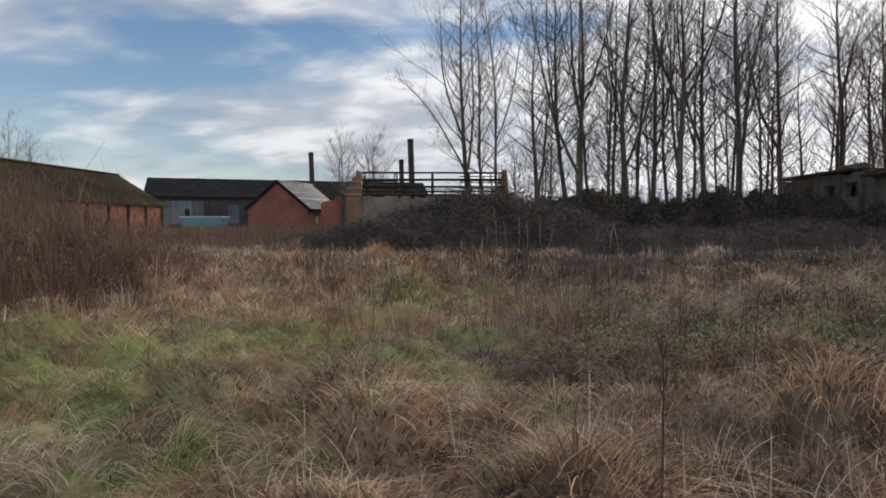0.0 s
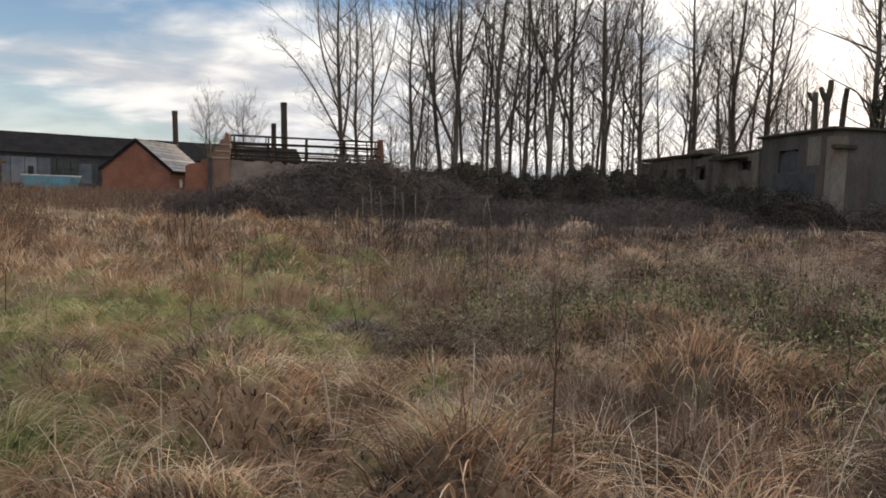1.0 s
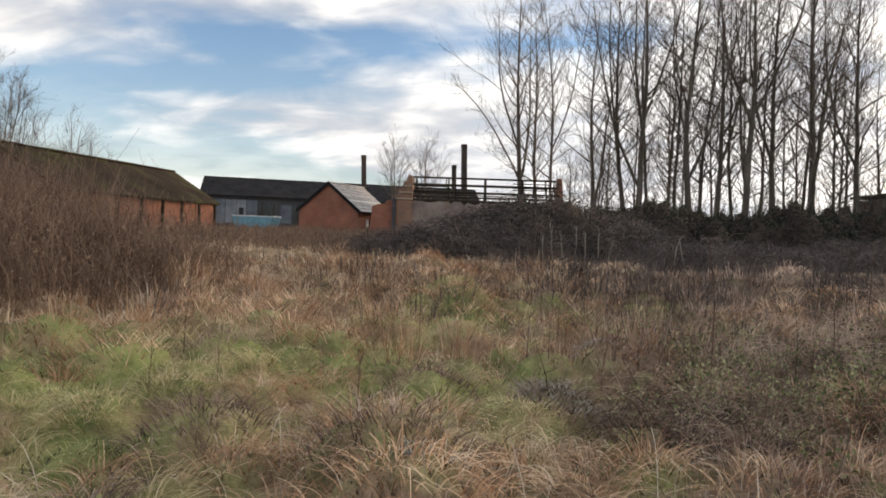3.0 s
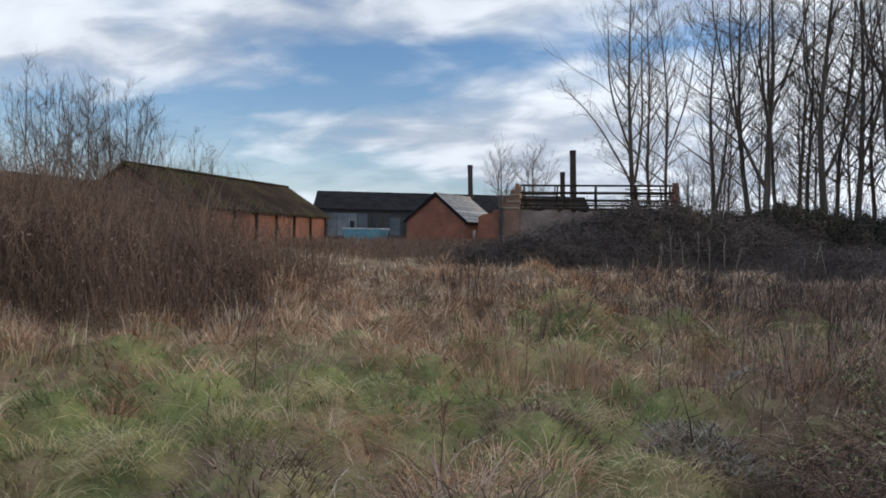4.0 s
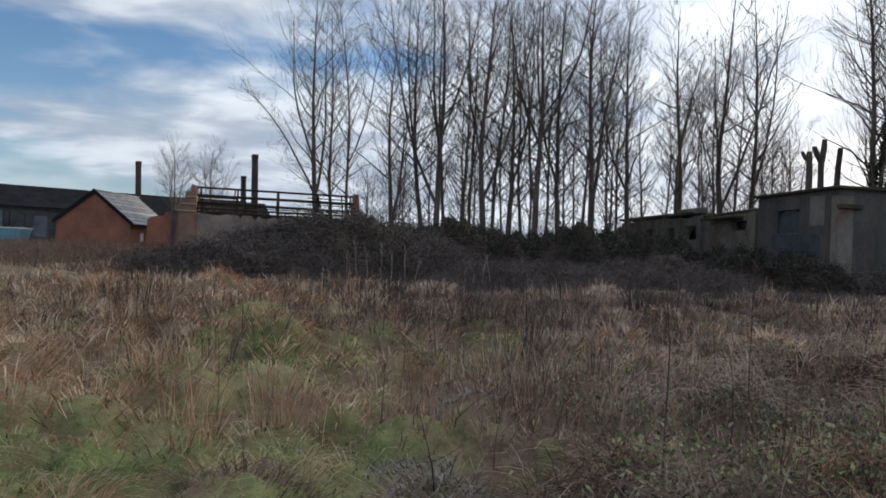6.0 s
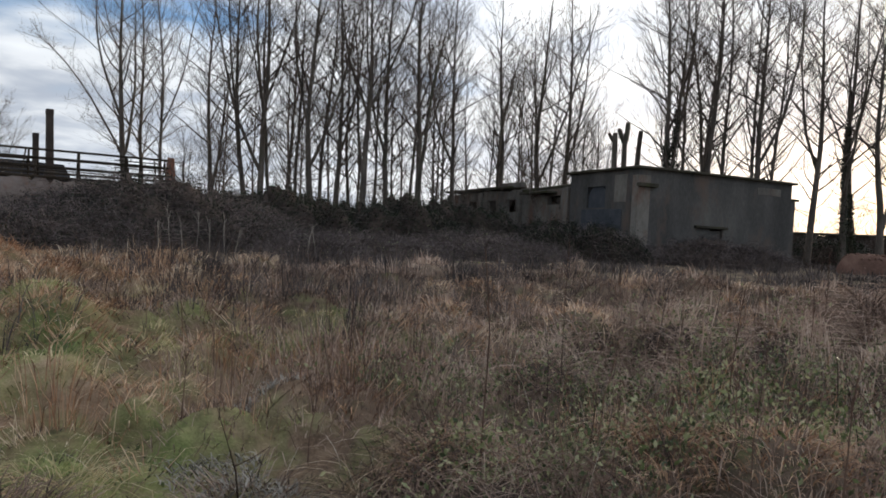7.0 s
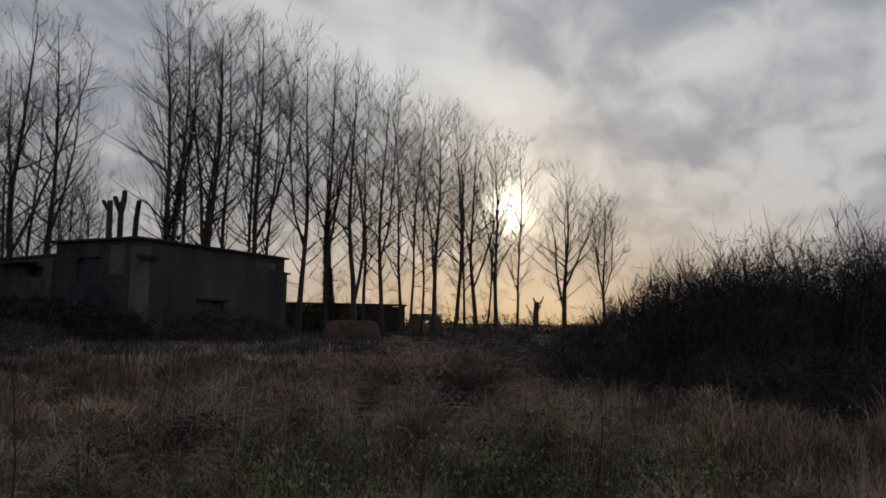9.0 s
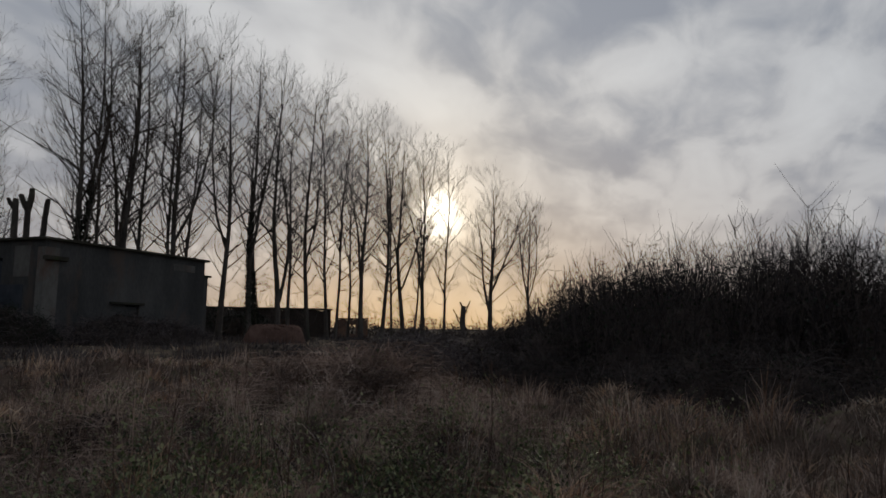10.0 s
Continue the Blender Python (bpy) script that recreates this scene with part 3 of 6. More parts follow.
def hut():
    """Small gabled brick hut with pale slates in courses and black barge boards."""
    w, l, base, eave, apex = 6.1, 7.0, 0.3, 2.95, 5.35
    h = thing("brick_hut", pose(-21.45, 60.7, 0, 0, 0, -12), "small red brick hut with black barge boards and pale slate roof", "hut")
    t = 0.25
    part("wall", prism("gable_front", [(0, base), (w, base), (w, eave), (w / 2, apex), (0, eave)], t, BRICK, 0.01), h)
    put(part("wall", prism("gable_back", [(0, base), (w, base), (w, eave), (w / 2, apex), (0, eave)], t, BRICK, 0.01), h), 0, l - t, 0)
    put(part("wall", wall_mesh("hut_side", l - 2 * t, eave, t, [(1.5, 2.3, 1.4, 2.2)], BRICK), h), w, t, 0, 0, 0, 90)
    put(part("wall", wall_mesh("hut_side_left", l - 2 * t, eave, t, [], BRICK), h), t, t, 0, 0, 0, 90)
    win = part("window", box("hut_window", (0.06, 0.8, 0.8), WHITE, 0.01), h, "boarded pale window")
    put(win, w - 0.12, t + 1.9, 1.4)
    run, rise = w / 2 + 0.25, (apex - eave) * (w / 2 + 0.25) / (w / 2)
    slope = math.degrees(math.atan2(rise, run))
    k, full = 9, math.hypot(run, rise)
    course = box("slate_course", (l + 0.1, full / k + 0.08, 0.05), SLATE, 0.01)
    for side in (0, 1):
        for i in range(k):
            d = (i + 0.5) * full / k
            off = d * math.cos(radians(slope))
            z = apex + 0.10 - d * math.sin(radians(slope))
            sx = w / 2 + off if side else w / 2 - off
            c = part("slate_course", course, h)
            c.matrix_local = Matrix.Translation((sx, l / 2, z)) @ pose(0, 0, 0, 0, (slope - 6.0) if side else -(slope - 6.0), 0) @ pose(0, 0, 0, 0, 0, 90)
    for side in (-1, 1):
        line = [(w / 2, apex + 0.22), (w / 2 + side * run, apex + 0.22 - rise), (w / 2 + side * run, apex - 0.12 - rise), (w / 2, apex - 0.12)]
        for y in (-0.17, l + 0.06):
            put(part("barge_board", prism("barge_board", line, 0.1, BLACK, 0.01), h, "black barge board"), 0, y, 0)
    put(part("ridge_tile", box("ridge_tile", (0.3, l + 0.3, 0.1), SLATE, 0.03), h), w / 2, l / 2, apex + 0.1)
    put(part("gutter", box("gutter", (0.12, l, 0.12), BLACK, 0.03), h), w + 0.24, l / 2, eave - 0.28)


def long_shed():
    """Far long shed: black roof over a pale clad front with dark bays."""
    n, half, eave, ridge = 44.0, 5.0, 5.75, 8.55
    s = thing("long_shed", pose(-50.2, 98.3, 0, 0, 0, 19.5), "long industrial shed with black roof and pale panelled front", "shed")
    bays = [(8.3, 9.7, 0.4, 4.9), (9.9, 11.6, 2.2, 4.6), (13.6, 15.2, 0.4, 4.8), (15.5, 18.0, 2.4, 4.6), (20, 23, 0.4, 4.5), (26, 29, 2.2, 4.6), (32, 35, 2.2, 4.6)]
    part("wall", wall_mesh("long_wall", n, eave, 0.3, bays, SOOT), s)
    put(part("wall", wall_mesh("long_back", n, eave, 0.3, [], SOOT), s), 0, 2 * half - 0.3, 0)
    for px in (0.0, n - 0.3):
        put(part("gable", prism("long_gable", [(0, 0), (2 * half, 0), (2 * half, eave), (half, ridge - 0.1), (0, eave)], 0.3, SOOT), s), px + 0.3, 0.004, 0, 0, 0, 90)
    for x0, x1, z0, z1 in ((0.3, 1.9, 1.2, 5.0), (2.0, 3.4, 1.2, 5.0), (3.5, 5.1, 1.4, 5.0), (5.2, 6.6, 1.0, 5.0), (6.7, 8.2, 1.0, 5.0), (11.8, 13.4, 1.6, 4.4), (18.3, 19.7, 1.4, 4.8)):
        put(part("panel", box("panel", (x1 - x0, 0.06, z1 - z0), PANEL, 0.012), s), (x0 + x1) / 2, -0.035, z0)
    for x0, x1, z0, z1 in ((5.5, 6.2, 1.6, 3.8), (0.9, 1.5, 2.4, 4.0)):
        w = part("window", box("window", (x1 - x0, 0.06, z1 - z0), PANE, 0.01), s)
        put(w, (x0 + x1) / 2, -0.08, z0)
    for x0, x1, z0, z1 in bays:
        pane = put(part("pane", box("pane", (x1 - x0, 0.03, z1 - z0), PANE), s), (x0 + x1) / 2, 0.2, z0)
        put(part("mullion", box("mullion", (0.12, 0.1, z1 - z0), TIMBER, 0.01), pane), 0, -0.08, 0)
        put(part("transom", box("transom", (x1 - x0 - 0.02, 0.08, 0.1), TIMBER, 0.01), pane), 0, -0.07, (z1 - z0) * 0.55)
    run = half + 0.5
    rise = (ridge - eave) * run / half
    put(part("roof", sheet_roof("long_roof", n + 0.8, run, rise, 0.2, BLACK, 0.08, 8, 60), s, "black pitched roof"), -0.4, half, ridge)
    put(part("roof", sheet_roof("long_roof_back", n + 0.8, run, rise, 0.2, BLACK, 0.08, 9, 60), s, "black pitched roof"), n + 0.4, half, ridge, 0, 0, 180)


def ruin():
    """Roofless brick shed: gables, low front wall, bare ridge beam, purlins and rafters."""
    n, half, eave, ridge = 13.9, 2.7, 4.1, 6.3
    r = thing("ruined_shed", pose(-11.0, 58.9, 0, 0, 0, 3.6), "ruined brick shed with bare roof timbers and broken gables", "ruin")
    part("wall", wall_mesh("ruin_front", n, eave, 0.3, [(4.0, 5.2, 0.6, 2.8), (8.5, 10.0, 1.4, 2.8)], LIMEBRICK, 0.5, 3), r)
    put(part("wall", wall_mesh("ruin_back", n, eave, 0.3, [(3.0, 4.4, 1.4, 2.8), (9.0, 10.4, 1.4, 2.8)], OLDBRICK, 0.35, 5), r), 0, 2 * half - 0.3, 0)
    steps = [(0, 0), (2 * half, 0), (2 * half, eave), (half + 1.9, eave + 0.5), (half + 1.4, eave + 0.55), (half + 1.3, eave + 1.1), (half + 0.75, eave + 1.2), (half + 0.7, eave + 1.7), (half + 0.25, ridge + 0.1), (half - 0.3, ridge - 0.05), (half - 0.5, eave + 1.5), (half - 1.2, eave + 1.3), (half - 1.4, eave + 0.7), (half - 2.0, eave + 0.6), (0, eave)]
    put(part("gable", prism("ruin_gable_left", steps, 0.35, OLDBRICK, 0.015), r), 0.35, 0.003, 0, 0, 0, 90)
    right = [(0, 0), (2 * half, 0), (2 * half, eave), (half + 0.4, ridge + 0.3), (half - 0.5, ridge + 0.2), (0, eave - 0.6)]
    put(part("gable", prism("ruin_gable_right", right, 0.45, BRICK, 0.015), r), n, 0.003, 0, 0, 0, 90)
    # broken masonry climbing towards the left gable, and the stub of wall beyond it
    part("broken_wall", prism("broken_wall", [(-0.9, 0), (0.7, 0), (0.7, 5.2), (0.6, 6.2), (0.3, 6.3), (0.2, 5.75), (-0.1, 5.65), (-0.2, 5.15), (-0.5, 5.0), (-0.6, 4.55), (-0.88, 4.4)], 0.3, OLDBRICK, 0.012), r).matrix_local = pose(-0.1, -0.32, 0)
    part("broken_wall", prism("wall_stub", [(-2.9, 0), (-0.9, 0), (-0.9, 4.0), (-1.6, 3.9), (-1.7, 3.65), (-2.5, 3.55), (-2.9, 3.3)], 0.3, BRICK, 0.012), r, "bright orange brick wall stub").matrix_local = pose(-0.1, -0.32, 0)
    put(part("pier", box("pier", (0.28, 0.2, 4.1), SOOT, 0.02), r), -1.0, -0.43, 0)
    for z in (4.05, 4.62, 5.2):
        put(part("ledge", box("ledge", (1.5 - (z - 4) * 0.6, 0.1, 0.12), RENDERPALE, 0.02), r), -0.1 + (z - 4) * 0.25, -0.38, z)
    rng = random.Random(8)

    def at(side, s, x, lift=0.0):
        return (x, half + side * half * s, ridge - (ridge - eave) * s + lift)
    beam("ridge_beam", at(1, 0, 0.2), at(1, 0, n - 0.3), 0.17, TIMBER, r)
    for side, rows in ((-1, (0.32, 0.62, 0.86, 0.99)), (1, (0.30, 0.58, 0.95))):
        for s in rows:
            beam("purlin", at(side, s, 0.2), at(side, s + rng.uniform(-0.03, 0.03), n - 0.3), 0.17, TIMBER, r)
    for x in (0.6, 3.4, 4.2, 7.0, 10.4, 11.4, 12.4, 13.2):
        for side in (-1, 1):
            if rng.random() < 0.8:
                beam("rafter", at(side, 0, x, -0.08), at(side, 1.0, x + rng.uniform(-0.1, 0.1), -0.08), 0.11, TIMBER, r)
    for x0, x1, rows in ((0.4, 4.2, (0.45, 0.54, 0.70, 0.78)), (9.2, 13.4, (0.22, 0.42, 0.5, 0.7, 0.78)), (4.2, 9.4, (0.72, 0.8, 0.92))):
        for s in rows:
            beam("batten", at(-1, s, x0 + rng.uniform(0, 0.3), 0.1), at(-1, s, x1 + rng.uniform(-0.6, 0), 0.1), 0.09, TIMBER, r)
    for x in (3.6, 6.9, 10.3):
        beam("king_post", (x, half, eave), (x, half, ridge), 0.14, TIMBER, r)
        beam("tie_beam", (x, 0.1, eave), (x, 2 * half - 0.1, eave), 0.18, TIMBER, r)
        beam("strut", (x, half, eave + 0.5), (x, half * 0.4, eave + 1.25), 0.11, TIMBER, r)
        beam("strut", (x, half, eave + 0.5), (x, half * 1.6, eave + 1.25), 0.11, TIMBER, r)


def chimney(x, y, top, width, lean, foot):
    c = thing("chimney", pose(x, y, 0.3, 0, lean, 0) @ pose(0, 0, 0, 0, 0, 20), "tall square dark brick chimney stack", "chimney", "brick chimneys")
    part("shaft", box("chimney_shaft", (width, width, top - 0.8), SOOTBRICK, 0.03, 0.9), c)
    put(part("cap", box("chimney_cap", (width * 0.97, width * 0.97, 0.45), SOOTBRICK, 0.03), c), 0, 0, top - 0.8)
    if foot:
        put(part("foot", box("chimney_foot", (width * 1.7, width * 1.7, foot), SOOTBRICK, 0.08, 0.85), c), 0, 0, 0)
        put(part("shoulder", box("chimney_shoulder", (width * 1.45, width * 1.45, 0.35), SOOTBRICK, 0.1, 0.72), c), 0, 0, foot)


def concrete_block():
    """Big flat-roofed rendered block with its lower ruined wing."""
    L, D, base, top = 12.2, 6.6, 0.2, 5.76
    c = thing("flat_roofed_block", pose(25.6, 31.9, 0), "derelict flat-roofed brick block with stained grey render", "building")
    part("wall", wall_mesh("block_front", L, top, 0.35, [(4.5, 6.5, 1.75, 2.65)], RENDER), c)
    put(part("wall", wall_mesh("block_back", L, top, 0.35, [], RENDER), c), 0, D - 0.35, 0)
    put(part("wall", wall_mesh("block_left", D - 0.7, top, 0.35, [(2.6, 4.4, 3.6, 4.9)], RENDER), c), 0.35, 0.35, 0, 0, 0, 90)
    put(part("wall", wall_mesh("block_right", D - 0.7, top, 0.35, [], RENDER), c), L, 0.35, 0, 0, 0, 90)
    put(part("roof", box("block_roof", (L + 0.5, D + 0.5, 0.15), SLAB, 0.03), c, "thin mossy roof slab"), L / 2, D / 2, top)
    # arched infill, panel painted as ivy and shadow, corner pier and lintels
    arch = [(-0.9, 0), (0.9, 0), (0.9, 0.7)] + [(0.9 * math.cos(a), 0.7 + 0.65 * math.sin(a)) for a in np.linspace(0, math.pi, 10)[1:-1]] + [(-0.9, 0.7)]
    put(part("arch_infill", prism("arch_infill", arch, 0.12, SOOT, 0.01), c, "dark panel filling the arch"), 0.12, 3.85, 3.6, 0, 0, -90)
    # thin added panel: the dark of ivy and shadow low on this wall, as colour
    put(part("render_patch", box("render_patch", (0.03, 3.9, 3.3), SOOT, 0.008), c, "slate-grey panel coloured for dark ivy and shadow on the wall"), -0.014, 3.3, 0.2)
    put(part("render_patch", box("render_patch_small", (0.03, 1.1, 1.6), OLDRENDER, 0.008), c, "patch of bare pink brick"), -0.012, 1.55, 3.9)
    put(part("corner_pier", box("corner_pier", (0.9, 0.5, top - 0.35), OLDRENDER, 0.02), c, "crumbling rendered corner pier"), 0.36, 0.19, 0)
    put(part("lintel", box("pier_lintel", (1.3, 0.35, 0.22), SLAB, 0.02), c), 0.55, -0.1, 4.75)
    put(part("lintel", box("window_lintel", (2.5, 0.22, 0.14), SLAB, 0.02), c), 5.5, -0.12, 2.66)
    put(part("window", box("block_window", (1.1, 0.06, 0.88), RENDER, 0.01), c, "dull sheet boarding the window"), 5.06, 0.14, 1.76)
    put(part("window", box("block_window_b", (0.86, 0.06, 0.8), RENDER, 0.01), c, "dull sheet boarding the window"), 6.06, 0.18, 1.76)
    put(part("render_patch", box("render_patch_top", (2.0, 0.03, 0.45), OLDRENDER, 0.008), c, "patch of bare brick under the roof"), 10.2, -0.012, 4.95)
    put(part("annex", box("annex", (1.0, 2.6, 4.6), RENDER, 0.04), c), L + 0.52, 1.8, 0.2)
    put(part("annex_roof", box("annex_roof", (1.3, 2.9, 0.14), SLAB, 0.02), c), L + 0.55, 1.8, 4.8)
    # lower wing running back along y
    n, top2 = 19.2, 5.12
    w = thing("ruined_wing", pose(26.2, 38.55, 0, 0, 0, 90), "low ruined brick wing with small square windows and piers", "building")
    holes = [(13.5, 15.1, 3.4, 4.35), (10.3, 11.9, 3.3, 4.35), (7.2, 8.8, 3.4, 4.4), (16.9, 18.2, 3.3, 4.3), (1.4, 3.0, 3.9, 4.5)]
    part("wall", wall_mesh("wing_front", n, top2, 0.35, holes, OLDRENDER, 0.2, 11), w)
    put(part("wall", wall_mesh("wing_back", n, top2, 0.35, [], OLDRENDER), w), 0, -5.0, 0)
    put(part("wall", wall_mesh("wing_end", 5.3, top2, 0.35, [], OLDRENDER), w), n, -5.0, 0, 0, 0, 90)
    put(part("roof", box("wing_roof", (11.8, 5.9, 0.2), SLAB, 0.04), w, "thin mossy roof slab"), 13.5, -2.2, top2 + 0.06)
    put(part("roof", box("wing_roof_low", (7.0, 5.4, 0.22), SLAB, 0.06), w, "sagging roof slab"), 3.8, -2.3, top2 - 0.2, 0, 1.5, 0)
    pier = box("wing_pier", (0.5, 0.28, 5.0), OLDRENDER, 0.03)
    for x in (18.9, 16.6, 12.9, 9.5, 6.6, 0.5):
        put(part("pier", pier, w), x, 0.46, 0)
    put(part("parapet", box("wing_parapet", (3.4, 0.5, 0.42), OLDRENDER, 0.05), w), 8.3, 0.16, top2 + 0.12)
    put(part("window", box("wing_canopy", (3.6, 0.9, 0.16), SLAB, 0.03), w), 3.6, 0.75, 4.62)


def far_sheds():
    d = thing("dark_shed", pose(52.5, 44.5, 0, 0, 0, -55), "low dark brick shed beyond the trees", "shed")
    part("wall", wall_mesh("dark_shed_wall", 12.5, 3.3, 0.3, [(2.5, 3.6, 1.0, 2.3), (7.5, 8.6, 1.0, 2.3)], SOOTBRICK, 0.25, 4), d)
    put(part("wall", wall_mesh("dark_shed_back", 12.5, 3.2, 0.3, [], OLDBRICK, 0.3, 6), d), 0, 4.5, 0)
    put(part("roof", box("dark_shed_roof", (12.8, 5.2, 0.2), SLAB, 0.04), d), 6.25, 2.4, 3.22, 2, 0, 0)
    e = thing("ruined_hut", pose(58.9, 33.1, 0, 0, 0, -60), "small roofless brick hut with one window opening", "hut")
    part("wall", wall_mesh("ruined_hut_wall", 2.9, 2.3, 0.3, [(1.1, 1.9, 0.9, 1.8)], OLDBRICK, 0.2, 7), e)
    put(part("wall", wall_mesh("ruined_hut_back", 2.9, 2.3, 0.3, [(1.1, 1.9, 0.9, 1.8)], OLDBRICK, 0.2, 8), e), 0, 2.4, 0)
    put(part("roof", box("ruined_hut_roof", (3.1, 2.9, 0.12), SLAB, 0.03), e), 1.45, 1.35, 2.32)


def rubble_heap():
    rng = np.random.default_rng(21)
    k = 26
    gx, gy = np.meshgrid(np.linspace(-1, 1, k), np.linspace(-1, 1, k))
    rr = np.hypot(gx, gy)
    z = 1.2 * np.clip((1 - np.maximum(np.abs(gx), np.abs(gy)) ** 8) * (1 - 0.08 * np.sin(gx * 5)), -0.3, 1) + rng.normal(0, 0.06, gx.shape) * (rr < 1)
    v = np.stack([gx * 2.05, gy * 1.5, z], 2).reshape(-1, 3)
    i = np.arange((k - 1) * (k - 1))
    p = (i // (k - 1)) * k + i % (k - 1)
    t = np.concatenate([np.stack([p, p + 1, p + k + 1], 1), np.stack([p, p + k + 1, p + k], 1)])
    heap = thing("rubble_heap", pose(40.1, 27.75, gz(40.1, 27.75) - 0.05, 0, 0, -57), "low heap of orange-red brick rubble in the grass", "rubble heap")
    part("mound", mesh_np("heap", v, t, RUBBLE), heap)
    brick = box("loose_brick", (0.22, 0.11, 0.07), RUBBLE, 0.008)
    for _ in range(60):
        a, d = rng.uniform(0, 6.28), rng.uniform(0, 1.02) ** 0.6
        x, y = math.cos(a) * d, math.sin(a) * d
        put(part("loose_brick", brick, heap), x * 2.05, y * 1.5, 1.2 * max(0, 1 - max(abs(x), abs(y)) ** 8), rng.uniform(-40, 40), rng.uniform(-40, 40), rng.uniform(0, 180))


def skip():
    s = thing("blue_skip", pose(-25.3, 59.0, gz(-25.3, 59) - 0.02, 0, 0, -8), "pale blue metal skip with a white rim beside the barn", "skip")
    outline = [(-1.6, 0), (1.6, 0), (2.1, 1.5), (-2.1, 1.5)]
    part("body", prism("skip_body", outline, 1.6, BLUE, 0.03), s)
    put(part("rim", box("skip_rim", (4.25, 1.7, 0.11), WHITE, 0.03), s, "white painted rim"), 0, 0.8, 1.5)
    for x in (-1.2, -0.4, 0.4, 1.2):
        put(part("rib", box("skip_rib", (0.09, 0.07, 1.44), BLUE, 0.015), s), x, -0.03, 0.02)
    pole = thing("white_pole", pose(-28.2, 58.2, gz(-28.2, 58.2), 0, -24, 0), "thin pale pole leaning by the skip", "pole")
    part("shaft", box("pole_shaft", (0.07, 0.07, 2.1), WHITE, 0.015), pole)


RUSSETWALL = brick_material("brown_brick", (0.17, 0.10, 0.07), (0.13, 0.085, 0.06), (0.16, 0.13, 0.11), (0.10, 0.09, 0.07))
SOOTBRICK = brick_material("soot_brick", (0.085, 0.06, 0.048), (0.065, 0.05, 0.042), (0.09, 0.08, 0.07), (0.05, 0.045, 0.04))
LIMEBRICK = brick_material("limewashed_brick", (0.34, 0.29, 0.26), (0.30, 0.24, 0.21), (0.33, 0.30, 0.28), (0.24, 0.14, 0.10))
RENDERPALE = material("pale_stone", [(0.30, 0.25, 0.19), (0.42, 0.36, 0.28)], 2.0, 0.95, 0.3)
OLDRENDER = material("crumbled_render", [(0.085, 0.078, 0.07), (0.165, 0.15, 0.13), (0.25, 0.23, 0.20)], 0.7, 0.95, 0.5, 8.0, spots=(0.6, (0.15, 0.085, 0.06), 0.5, 0.68), stretch=(1, 1, 0.5))
barn()
hut()
long_shed()
ruin()
for row in ((-17.35, 69.5, 9.1, 0.52, -2.2, 0), (-6.4, 65.9, 10.0, 0.54, -2.0, 4.4), (-7.5, 66.3, 8.0, 0.44, -1.5, 0)):
    chimney(*row)
concrete_block()
far_sheds()
rubble_heap()
skip()

# ---- trees ----
def wander(rng, start, way, length, k, bend, rise):
    """A crooked line of k points from start along way, turning upwards by rise."""
    pts = [np.array(start, float)]
    d = np.array(way, float)
    for _ in range(k - 1):
        d = d + rng.normal(0, bend, 3) + np.array([0, 0, rise])
        d /= np.linalg.norm(d)
        pts.append(pts[-1] + d * length / (k - 1))
    return np.array(pts)


def fork(rng, way, spread):
    """A direction turned off another by about spread."""
    d = np.array(way) / np.linalg.norm(way)
    off = np.cross(d, rng.normal(size=3))
    off /= np.linalg.norm(off) + 1e-9
    d = d + off * math.tan(spread)
    return d / np.linalg.norm(d)


def along(line, f):
    """The place and the direction at fraction f of a line."""
    k = len(line) - 1
    i = min(int(f * k), k - 1)
    g = f * k - i
    return line[i] * (1 - g) + line[i + 1] * g, line[i + 1] - line[i]


